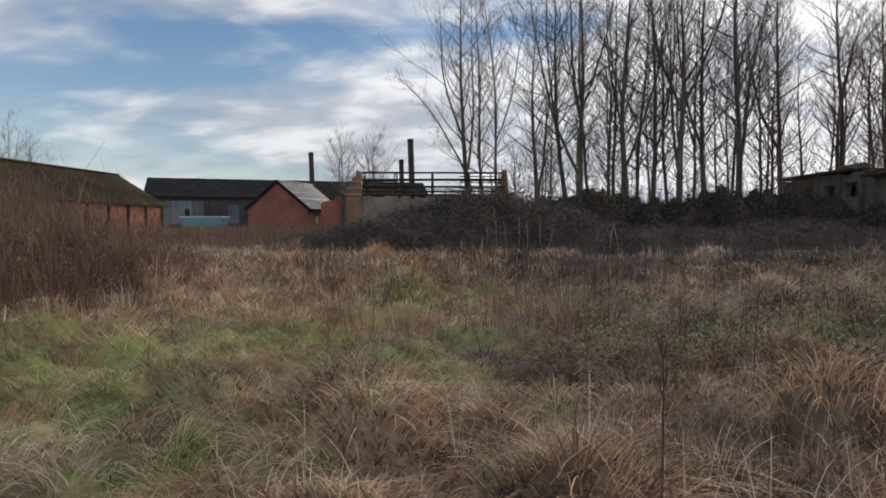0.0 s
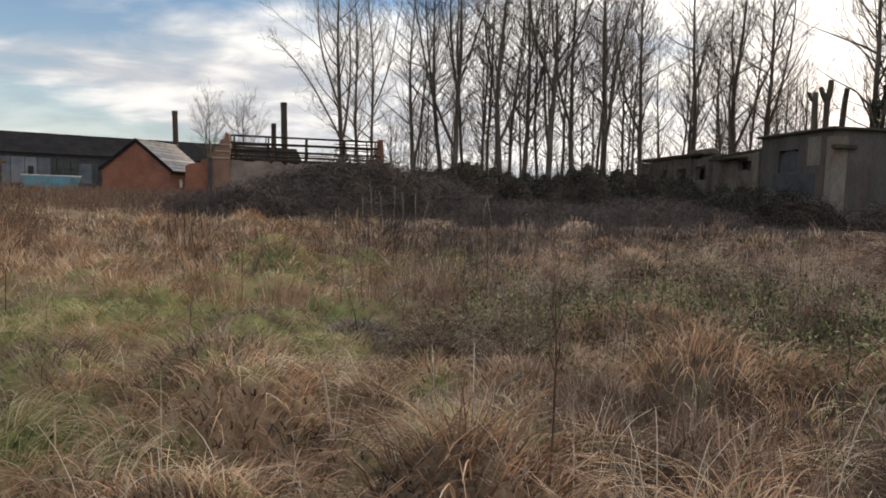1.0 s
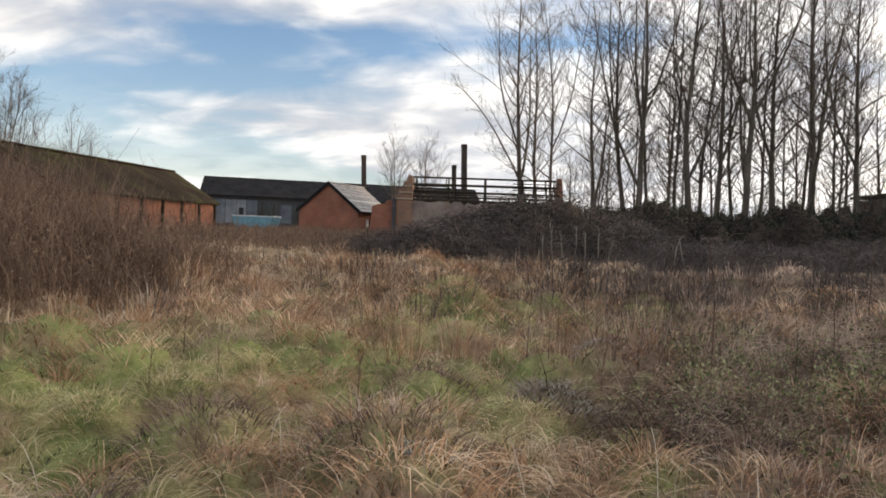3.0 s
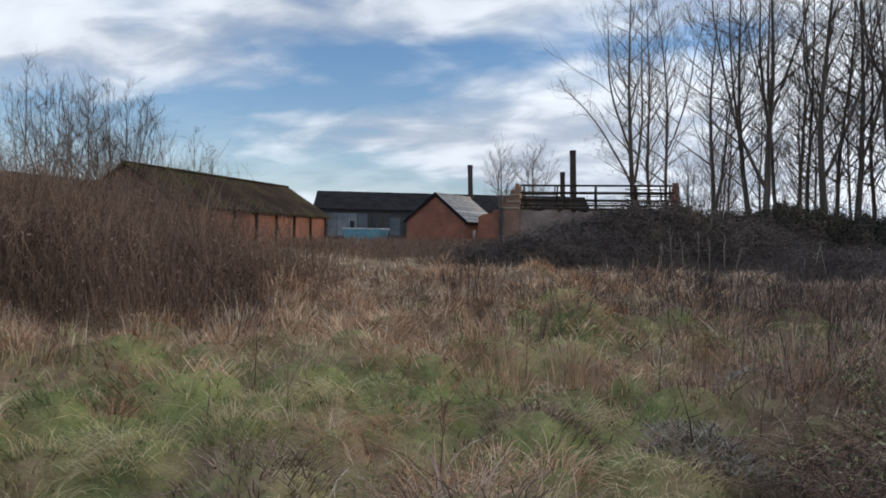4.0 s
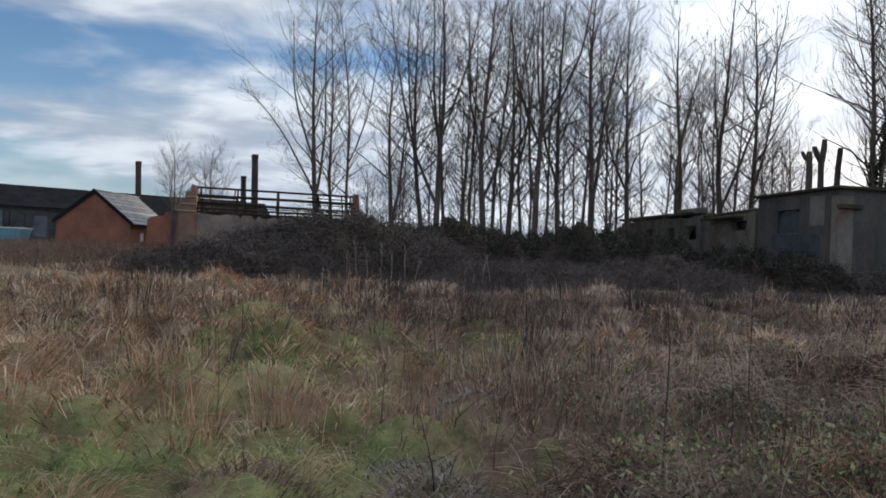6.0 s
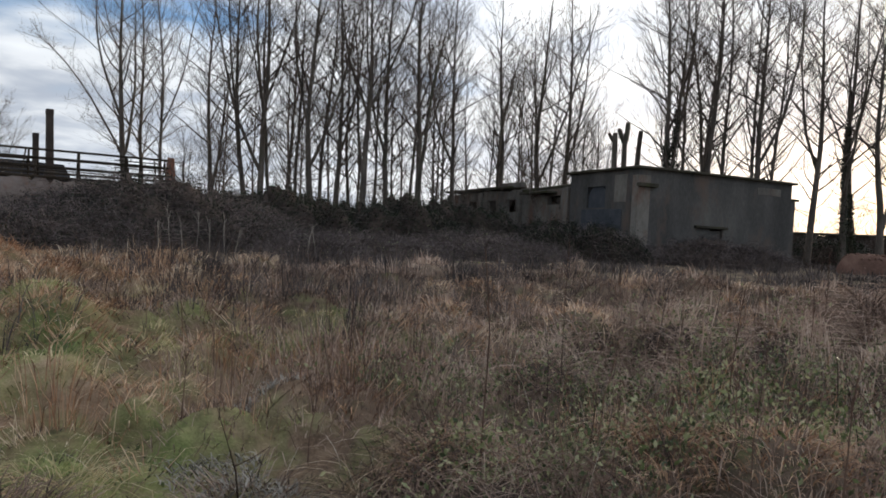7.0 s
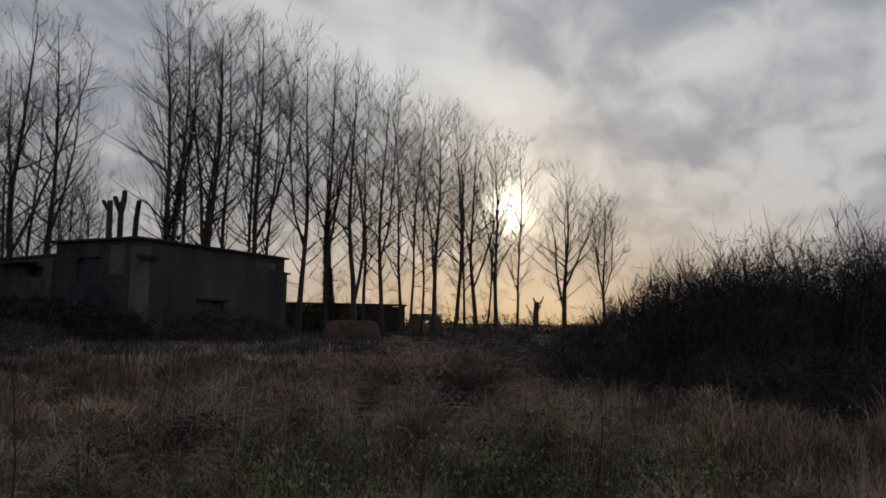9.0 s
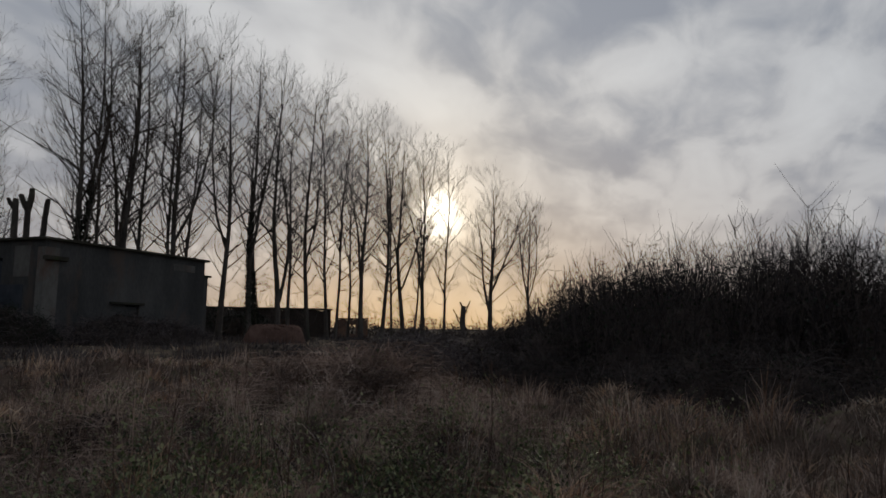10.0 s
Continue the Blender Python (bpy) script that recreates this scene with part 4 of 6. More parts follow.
def tree_meshes(name, seed, tall, leaders, girth, low=0.2, boughs=40, reach=0.17, subs=6, twigs=6, split=(0.15, 0.4), lean=(0.32, 0.58), suckers=10):
    """Trunk and crown of a bare tree: sinuous trunk, leaders that swing upright, boughs all round that part into branches and fine twigs."""
    rng = np.random.default_rng(seed)
    axes, big, mid, fine = [], [], [], []
    k = 18
    u = np.linspace(0, 1, k)
    main = wander(rng, (0, 0, -0.3), (rng.normal(0, 0.03), rng.normal(0, 0.03), 1), tall, k, 0.035, 0.04)
    main[:, :2] -= 0.95 * np.outer(u, main[-1, :2])
    axes.append((main, girth * (0.92 * (1 - u) ** 1.05 + 0.35 * np.exp(-u * 34)) + 0.012, low, tall, 1.0))
    turn = rng.uniform(0, 6.28)
    for i in range(leaders):
        f = rng.uniform(*split)
        o, _ = along(main, f)
        a = turn + 6.28 * i / max(1, leaders) + rng.normal(0, 0.4)
        ln = tall * rng.uniform(0.82, 0.97) - o[2]
        out = rng.uniform(*lean)
        line = wander(rng, o, (out * math.cos(a), out * math.sin(a), 1), ln, k, 0.045, 0.065)
        axes.append((line, girth * (1 - f) * rng.uniform(0.45, 0.7) * (1 - u) ** 0.95 + 0.011, 0.16, ln, 0.8))

    def dress(bough, l1):
        """Branches and twigs along a bough."""
        for _ in range(max(3, int(subs * l1 / (tall * reach * 0.7)))):
            q = rng.uniform(0.15, 1.0)
            o2, d2 = along(bough, q)
            l2 = l1 * rng.uniform(0.25, 0.55) * (1.1 - 0.5 * q) + 0.3
            sub = wander(rng, o2, fork(rng, d2, rng.uniform(0.3, 0.75)), l2, 4, 0.13, 0.13)
            mid.append(sub)
            for _ in range(twigs):
                o3, d3 = along(sub, rng.uniform(0.1, 1.0))
                fine.append(wander(rng, o3, fork(rng, d3, rng.uniform(0.25, 0.7)), l2 * rng.uniform(0.3, 0.7) + 0.2, 3, 0.16, 0.2))

    for line, rad, start, ln, share in axes:
        n = int(boughs * (ln / tall) * share * (1.0 if leaders < 2 else 0.75))
        spin = rng.uniform(0, 6.28)
        for i in range(n):
            f = start + (0.99 - start) * ((i + rng.random()) / n) ** 0.9
            o, _ = along(line, f)
            b = spin + 2.4 * i + rng.normal(0, 0.5)
            out = rng.uniform(0.6, 1.25) * (1.12 - 0.4 * f)
            l1 = tall * reach * rng.uniform(0.45, 1.2) * (min(1.0, 0.55 + 1.4 * f) * (1.05 - f) ** 0.45 + 0.12) * (0.8 + 0.2 * share)
            bough = wander(rng, o, (out * math.cos(b), out * math.sin(b), rng.uniform(0.5, 0.95)), l1, 7, 0.11, 0.06)
            r0 = min(np.interp(f, u, rad) * 0.6, 0.012 * l1 + 0.012)
            big.append((bough, np.linspace(r0, 0.008, 7)))
            dress(bough, l1)
    for _ in range(suckers):
        o, _ = along(main, rng.uniform(0.04, low + 0.08))
        b = rng.uniform(0, 6.28)
        l1 = tall * rng.uniform(0.05, 0.13)
        bough = wander(rng, o, (math.cos(b), math.sin(b), rng.uniform(0.1, 0.9)), l1, 7, 0.2, 0.04)
        big.append((bough, np.linspace(0.028, 0.007, 7)))
        dress(bough, l1 * 0.8)
    tv = join([tubes(l[None], r[None], 8) for l, r, *_ in axes])
    cv = join([tubes(np.array([l for l, _ in big]), np.array([r for _, r in big]), 3), ribbons(np.array(mid), 0.018, rng), ribbons(np.array(fine), 0.0095, rng)])
    return mesh_np(name + "_trunk", *tv, BARK, True), mesh_np(name + "_crown", *cv, TWIG), main


KINDS = [tree_meshes("tall_a", 11, 20, 2, 0.25, 0.26, 36, 0.25, 7, 5), tree_meshes("tall_b", 12, 20, 3, 0.25, 0.28, 32, 0.24, 7, 5, (0.2, 0.45)), tree_meshes("tall_c", 13, 20, 1, 0.22, 0.2, 44, 0.25, 7, 5, split=(0.3, 0.45)),
         tree_meshes("slim_a", 14, 20, 0, 0.16, 0.22, 48, 0.22, 7, 5), tree_meshes("slim_b", 15, 20, 1, 0.145, 0.25, 42, 0.22, 7, 5, split=(0.3, 0.5)),
         tree_meshes("broad_a", 16, 20, 3, 0.36, 0.2, 44, 0.34, 7, 6, (0.16, 0.4), (0.4, 0.7)), tree_meshes("small_a", 17, 10, 3, 0.12, 0.3, 30, 0.28, 6, 6, (0.2, 0.4), (0.3, 0.6)), tree_meshes("small_b", 18, 10, 4, 0.05, 0.15, 26, 0.22, 5, 5, (0.02, 0.2)),
         tree_meshes("forked", 19, 20, 1, 0.25, 0.3, 44, 0.25, 7, 5, split=(0.12, 0.16), lean=(0.2, 0.3))]


def tree(kind, az, dist, tall, turn, label="tall bare winter tree with rising grey-brown branches", lean=-1.0):
    x, y = dist * math.sin(radians(az)), dist * math.cos(radians(az)) + 1.0
    size = tall / (10 if kind in (6, 7) else 20)
    t = new("tree")
    tip = Matrix.Rotation(radians(lean), 4, Vector((math.sin(radians(az)), math.cos(radians(az)), 0)))
    t.matrix_world = pose(x, y, gz(x, y) - 0.1) @ tip @ pose(0, 0, 0, 0, 0, turn) @ Matrix.Scale(size, 4)
    tagged(t, label, "tree", "row of bare trees")
    part("trunk", KINDS[kind][0], t)
    part("crown", KINDS[kind][1], t)
    return t


# kind, bearing, distance, height, turn, lean
FRONT = [(0, -0.6, 65.8, 26.5, 200, -2.5), (3, 0.6, 69.8, 26, 40, -3), (4, 1.6, 66.8, 26, 10, -3.5), (8, 5.2, 53.8, 19, 100, 0), (2, 8.4, 50.8, 21, 250, -4), (1, 9.0, 49.8, 23, 10, -1), (4, 10.3, 51.8, 22, 250, -3), (3, 11.3, 57.8, 21, 80, -1),
         (4, 12.0, 53.8, 22, 300, 0), (0, 13.3, 49.8, 23, 140, 0), (3, 13.7, 53.8, 22, 30, 2), (2, 14.8, 51.8, 22, 30, -1), (3, 16.4, 54.8, 21, 0, -3), (1, 17.1, 49.8, 23, 310, 0), (4, 18.0, 55.7, 21, 120, 1), (2, 19.5, 50.7, 22.5, 200, -0.5),
         (4, 20.8, 55.7, 21, 15, 0), (8, 21.7, 50.7, 23.5, 60, 0), (3, 23.2, 61.7, 20, 280, 0), (4, 23.9, 63.5, 20, 170, 2), (2, 25.0, 53.7, 22, 170, -1.5), (8, 28.6, 59.7, 23, 20, -1), (4, 27.4, 67.7, 19, 0, 0), (3, 30.0, 69.7, 20, 210, 1)]
RIGHT = [(0, 32.1, 60.5, 25, 90, 0), (2, 33.3, 61.5, 25, 20, 0.5), (3, 32.7, 66.5, 22, 44, 0), (2, 41.3, 47.4, 22.3, 0, -1.5), (3, 42.0, 47.4, 22.4, 50, 0.5), (4, 42.9, 49.4, 21, 130, 2), (3, 44.0, 50.4, 21.5, 60, 2), (8, 44.7, 48.4, 22.2, 220, 0.5), (3, 46.2, 49.4, 21.8, 0, -1.5), (4, 47.5, 49.3, 22, 77, 1), (2, 48.2, 50.3, 22.7, 310, 0), (3, 49.3, 53.3, 21, 9, 1),
         (2, 51.9, 52.3, 22.4, 80, 0.5), (0, 54.3, 53.3, 21.8, 10, 0), (4, 55.0, 55.3, 21.5, 160, -1), (8, 56.6, 54.2, 21.1, 123, -1.5), (3, 57.3, 58.2, 21.5, 200, 1), (2, 59.0, 57.2, 21.2, 240, 0), (3, 60.5, 60.2, 21.5, 33, -4), (4, 61.2, 60.2, 21.2, 100, 3), (8, 63.3, 61.2, 20.8, 190, 0), (2, 64.9, 63.1, 20.4, 20, 0), (4, 62.2, 66, 20, 71, 0), (0, 66.9, 66.1, 20.2, 70, -1), (3, 65.9, 69, 19.5, 250, 0), (8, 68.5, 67.1, 19.7, 190, -1.5), (3, 70.2, 69.1, 19.8, 15, 0), (4, 67.6, 71, 19, 0, 1), (5, 74.1, 70.0, 16.5, 60, 0), (6, 77.2, 66.0, 13.4, 200, 1)]


def ivy_coat(t, kind, top, girth, seed):
    """Ivy leaves clothing the lower trunk of a tree."""
    g = np.random.default_rng(seed)
    n = 2600
    u = g.random(n) ** 0.8
    a, r = g.uniform(0, 6.28, n), girth * (1 - 0.5 * u) * g.uniform(0.7, 1.35, n)
    line = KINDS[kind][2]
    z = u * top
    pts = np.stack([np.interp(z, line[:, 2], line[:, 0]) + r * np.cos(a), np.interp(z, line[:, 2], line[:, 1]) + r * np.sin(a), z], 1)
    part("ivy", mesh_np("ivy", *leaves(pts, g.uniform(0.07, 0.14, n), g), IVY), t, "dark ivy on the trunk", "stuff")


IVIED = {41.3: 7, 42.0: 9, 54.3: 9, 55.0: 5, 74.1: 5, 21.7: 3}
for i, (kind, az, dist, tall, turn, lean) in enumerate(FRONT):
    t = tree(kind, az, dist, tall, turn, lean=lean)
    if az in IVIED:
        ivy_coat(t, kind, IVIED[az], 0.30, 500 + i)
    if i == 0:
        # the long low limb that sweeps away from the first tree
        g = np.random.default_rng(77)
        limb = wander(g, (0.1, 0, 3.2), (-0.42, -0.1, 0.9), 10.5, 9, 0.06, 0.0)
        shoots, sprays = [], []
        for _ in range(42):
            q = g.uniform(0.25, 1.0)
            o = np.array([np.interp(q * 8, np.arange(9), limb[:, c]) for c in range(3)])
            w = g.normal(0, 0.5, 3) + np.array([-0.45, 0, 0.5])
            sh = wander(g, o, w / np.linalg.norm(w), g.uniform(0.8, 2.3), 4, 0.16, 0.06)
            shoots.append(sh)
            for _ in range(8):
                w2 = g.normal(0, 0.6, 3) + np.array([-0.2, 0, 0.5])
                sprays.append(wander(g, sh[g.integers(1, 4)], w2 / np.linalg.norm(w2), g.uniform(0.3, 0.9), 3, 0.2, 0.05))
        mesh = mesh_np("low_limb", *join([tubes(limb[None], np.linspace(0.10, 0.02, 9)[None], 6), ribbons(np.array(shoots), 0.03, g), ribbons(np.array(sprays), 0.016, g)]), TWIG)
        low_limb = part("limb", mesh, t, "long low limb")
        low_limb.matrix_parent_inverse = t.matrix_world.inverted() @ Matrix.Translation(t.matrix_world.translation) @ Matrix.Scale(1.33, 4)
for i, (kind, az, dist, tall, turn, lean) in enumerate(RIGHT):
    t = tree(kind, az, dist, tall, turn, lean=lean)
    if az in IVIED:
        ivy_coat(t, kind, IVIED[az], 0.27, 600 + i)
rng = random.Random(31)
for i in range(13):
    tree(rng.choice((3, 4)), 6.5 + i * 2.15 + rng.uniform(-0.7, 0.7), rng.uniform(63, 74), rng.uniform(17, 21), rng.uniform(0, 360), "slender bare tree further back in the wood")
for az, dist, tall in ((35.4, 62, 13), (36.4, 66, 14), (34.4, 64, 11), (3.2, 60, 8.5), (6.0, 58, 9), (31.0, 60, 8)):
    tree(6, az, dist, tall, rng.uniform(0, 360), "small bare tree with fine upright twigs")
for az, dist, tall in ((-11.9, 84, 12.5), (-8.9, 82, 12.2)):
    tree(6, az, dist, tall, rng.uniform(0, 360), "small bare tree behind the ruined shed")
for az, dist, tall in ((-47.2, 46, 10.5), (-45.8, 48, 9.8), (-44.4, 47, 10.6), (-43.0, 50, 10.8), (-42.0, 51, 11.2), (-41.0, 53, 10.2), (-48.6, 45, 10.6), (-37.0, 60, 9.6), (-35.6, 62, 8.2)):
    tree(7, az, dist, tall, rng.uniform(0, 360), "bare sapling with whippy stems behind the barn")


def pollard(x, y, top, base, girth, lean, turn, seed, limbs=()):
    """A thick cut stem, sawn off flat; limbs: (start, sideways lean, length, share of girth)."""
    rng = np.random.default_rng(seed)
    p = thing("pollarded_trunk", pose(x, y, base, 0, 0, turn) @ pose(0, 0, 0, 0, lean, 0), "bare sawn-off tree trunk behind the flat-roofed block" if top > 6 else "short sawn-off tree stump with thin shoots by the field edge", "tree stump", "pollarded trunks")
    u = np.linspace(0, 1, 9)
    line = wander(rng, (0, 0, 0), (0, 0, 1), top - base, 9, 0.03, 0.03)
    line[:, :2] -= np.outer(u, line[-1, :2])
    stem = part("trunk", mesh_np("pollard_trunk", *tubes(line[None], (girth * (1 - 0.3 * u))[None], 10), BARK, True), p)
    ends = [(line[-1], girth * 0.7, stem)]
    for start, side, length, share in limbs:
        o, _ = along(line, start)
        limb = wander(rng, o, (side, 0.05, 0.8), length, 6, 0.06, 0.10)
        bough = part("limb", mesh_np("pollard_limb", *tubes(limb[None], np.linspace(girth * share, girth * share * 0.8, 6)[None], 8), BARK, True), p)
        ends.append((limb[-1], girth * share * 0.8, bough))
    for e, r, owner in ends:
        cut = part("cut_face", box("cut_face", (r * 1.5, r * 1.5, 0.03), CUT, 0.012), owner, "pale sawn end")
        cut.matrix_local = Matrix.Translation(e)
    return p


pollard(29.6, 39.4, 9.0, 0.4, 0.26, 0, -38, 1, [(0.93, -0.75, 0.75, 0.55)])
pollard(30.45, 39.4, 8.7, 0.4, 0.25, 0, -38, 2, [(0.97, -0.42, 1.05, 0.75), (0.97, 0.22, 1.4, 0.8)])
pollard(31.6, 39.4, 9.4, 0.4, 0.24, 1, -38, 3)
pollard(77.0, 26.3, 4.2, 0.5, 0.42, 1, -70, 4, [(0.3, -0.6, 1.7, 0.2), (0.5, -0.9, 1.9, 0.16), (0.62, 0.35, 2.2, 0.2), (0.85, 0.9, 1.5, 0.14), (0.9, -0.35, 0.9, 0.3), (0.7, 1.2, 0.8, 0.12)])


# ---- thickets and brambles ----
def patch_points(rng, n, centres):
    """Points spread over a chain of ellipses (x, y, rx, ry)."""
    sizes = np.array([c[2] * c[3] for c in centres])
    pick = rng.choice(len(centres), n, p=sizes / sizes.sum())
    c = np.array(centres)[pick]
    a, d = rng.uniform(0, 2 * np.pi, n), np.sqrt(rng.uniform(0, 1, n))
    return c[:, 0] + c[:, 2] * d * np.cos(a), c[:, 1] + c[:, 3] * d * np.sin(a), d


def stems_mesh(name, rng, x, y, tall, mat, spread=0.2, r0=0.008, k=5, sides=3, twigs=3, arch=0.0, wobble=0.035, zone=(0.3, 0.95), size=(0.10, 0.28), stray=0.5):
    """Many upright or arching stems with side twigs."""
    n = len(x)
    z = height(x, y)
    u = np.linspace(0, 1, k)
    lean = rng.normal(0, spread, (n, 2))
    wob = np.cumsum(rng.normal(0, wobble, (n, k, 2)), 1)
    pts = np.zeros((n, k, 3))
    for c, o in ((0, x), (1, y)):
        pts[:, :, c] = o[:, None] + tall[:, None] * (lean[:, c:c + 1] * u ** 1.5 * (1 + arch) + wob[:, :, c])
    pts[:, :, 2] = z[:, None] - 0.03 + tall[:, None] * (u - arch * u ** 3)
    rad = r0 * (1 - 0.75 * u)[None] * rng.uniform(0.7, 1.3, (n, 1))
    chunks = [tubes(pts, rad, sides) if sides > 2 else ribbons(pts, r0 * 1.9, rng)]
    for _ in range(twigs):
        f = rng.uniform(*zone, n)
        i = np.minimum((f * (k - 1)).astype(int), k - 2)
        g = (f * (k - 1) - i)[:, None]
        o = pts[np.arange(n), i] * (1 - g) + pts[np.arange(n), i + 1] * g
        way = np.clip(rng.normal(0, stray, (n, 3)), -1.1, 1.1) + np.array([0, 0, 0.7])
        ln = (tall * rng.uniform(*size, n))[:, None]
        tw = np.stack([o, o + way * ln * 0.5, o + way * ln + np.array([0, 0, 0.12]) * ln], 1)
        chunks.append(ribbons(tw, r0 * 1.1, rng))
    return mesh_np(name, *join(chunks), mat)


def lumps(x, y):
    """Uneven swelling of bramble heaps and hedges."""
    return 1 + 0.22 * np.sin(x * 0.9 + 1) * np.cos(y * 0.8) + 0.14 * np.sin(x * 2.3 + y * 1.1) + 0.10 * np.sin(x * 4.1 - y * 3.3 + 2)


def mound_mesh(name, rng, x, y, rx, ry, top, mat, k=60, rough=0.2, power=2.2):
    """The dense, shaded inside of a bramble heap: an uneven dome, coloured dark, let into the ground."""
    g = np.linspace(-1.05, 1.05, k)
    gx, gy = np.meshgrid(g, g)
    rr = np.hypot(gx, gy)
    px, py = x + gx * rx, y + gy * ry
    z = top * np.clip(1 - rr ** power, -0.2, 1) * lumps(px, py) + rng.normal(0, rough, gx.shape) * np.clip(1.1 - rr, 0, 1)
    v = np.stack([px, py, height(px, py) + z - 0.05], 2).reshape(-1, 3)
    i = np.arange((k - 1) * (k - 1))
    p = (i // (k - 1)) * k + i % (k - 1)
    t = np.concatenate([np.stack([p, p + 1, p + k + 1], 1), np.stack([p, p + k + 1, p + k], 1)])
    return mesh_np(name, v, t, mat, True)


def bramble(name, label, x, y, rx, ry, top, canes, leaf_n, seed, leaf_mat=None, leaf=0.07, cane_mat=None, core=0.8, whip=0.5, power=2.2, cane=0.011):
    """A heap of arching canes and leaves over a solid core coloured dark for its inner shade."""
    rng = np.random.default_rng(seed)
    b = thing(name, pose(0, 0, 0), label, "bush")
    part("litter", mound_mesh(name + "_core", rng, x, y, rx, ry, top * core, CORE_SHADE, rough=min(0.2, 0.14 * top), power=power), b)
    px, py, d = patch_points(rng, canes, [(x, y, rx, ry)])
    base = top * np.clip(1 - d ** power, 0, 1) * lumps(px, py)
    n = canes
    a = rng.uniform(0, 2 * np.pi, n)
    ln = rng.uniform(0.5, 1.5, n) * whip * 1.6
    u = np.linspace(0, 1, 5)
    pts = np.zeros((n, 5, 3))
    pts[:, :, 0] = px[:, None] + np.cos(a)[:, None] * ln[:, None] * u
    pts[:, :, 1] = py[:, None] + np.sin(a)[:, None] * ln[:, None] * u
    hop = rng.uniform(0.15, 1.0, n) ** 2 * whip * 1.6
    pts[:, :, 2] = (height(px, py) + base * core * 0.92)[:, None] + hop[:, None] * (2.6 * u - 2.1 * u * u)
    part("cane_tangle", mesh_np(name + "_canes", *ribbons(pts, cane * 1.8, rng), cane_mat or CANE), b, kind="stuff")
    if leaf_n:
        lx, ly, d = patch_points(rng, leaf_n, [(x, y, rx, ry)])
        lz = height(lx, ly) + top * core * np.clip(1 - d ** power, 0, 1) * lumps(lx, ly) + rng.exponential(0.13, leaf_n) * whip * 2
        part("foliage", mesh_np(name + "_leaves", *leaves(np.stack([lx, ly, lz], 1), rng.uniform(0.6, 1.4, leaf_n) * leaf, rng), leaf_mat or IVY), b, kind="stuff")
    return b


bramble("bramble_mound", "broad mound of dark grey-brown brambles before the ruin", 0.8, 33, 6.8, 5.5, 2.7, 9500, 18000, 41, IVY, 0.08, whip=0.7, cane=0.008)
bramble("bramble_mound", "low brown bramble bank at the foot of the mound", -3.2, 29.5, 4.8, 3.6, 1.1, 5500, 7000, 42, IVY, 0.07, whip=0.6, cane=0.008)
for hx, hy, hrx, hry, htop, hseed in ((6.5, 38.5, 6.0, 3.0, 2.75, 43), (13.5, 40.0, 6.0, 3.0, 2.7, 44), (19.5, 42.0, 4.5, 4.0, 2.8, 56)):
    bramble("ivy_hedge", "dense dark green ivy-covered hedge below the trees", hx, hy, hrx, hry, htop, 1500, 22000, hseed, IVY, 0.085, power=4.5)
bramble("ivy_hedge", "dark evergreen shrubs along the ruined wing", 23.2, 46.5, 2.2, 6.0, 1.5, 1500, 12000, 45, IVY, 0.10, power=4)
bramble("ivy_hedge", "dark evergreen shrubs before the rendered wall", 23.2, 36.8, 2.0, 4.2, 2.1, 1400, 12000, 46, IVY, 0.09, power=3)
bramble("bramble_mound", "greyish bramble thicket with bare canes", 8.0, 29.0, 5.0, 3.0, 0.75, 4500, 1500, 47, LEAF, 0.05, cane=0.008)
bramble("bramble_mound", "greyish bramble thicket with bare canes", 15.0, 30.5, 5.0, 3.5, 1.0, 4500, 1500, 48, LEAF, 0.05, cane=0.008)
bramble("grass_hump", "rounded hump of dull brown matted stalks", 9.2, 6.2, 1.5, 1.2, 0.72, 7000, 600, 49, LEAF, 0.05, ROSE, 0.6, 0.45, cane=0.006)
bramble("grass_hump", "rounded hump of dull brown matted stalks", 15.8, 7.6, 2.4, 1.8, 0.95, 5000, 600, 50, LEAF, 0.05, CANE, 0.6, 0.5, cane=0.006)
bramble("ivy_hedge", "dark evergreen shrubs at the corner of the block", 24.4, 33.0, 1.8, 3.6, 2.0, 1600, 14000, 57, IVY, 0.07, power=3)
bramble("bramble_mound", "dark low brambles at the foot of the thicket", 17.0, 4.8, 3.0, 2.0, 1.05, 3500, 3000, 58, IVY, 0.05, THORN, 0.7, 0.5, cane=0.006)
bramble("bramble_mound", "dark low brambles at the foot of the thicket", 13.4, 0.6, 1.8, 2.8, 0.75, 3000, 2500, 59, IVY, 0.05, THORN, 0.7, 0.5, cane=0.006)
bramble("ivy_hedge", "dark overgrown shrubs before the far shed", 52.6, 40.0, 3.0, 4.2, 2.5, 1200, 9000, 60, IVY, 0.12, power=3)
bramble("bramble_mound", "tangled brambles along the front of the block", 30.5, 30.3, 6.0, 1.6, 1.5, 3200, 1500, 51, IVY, 0.07)


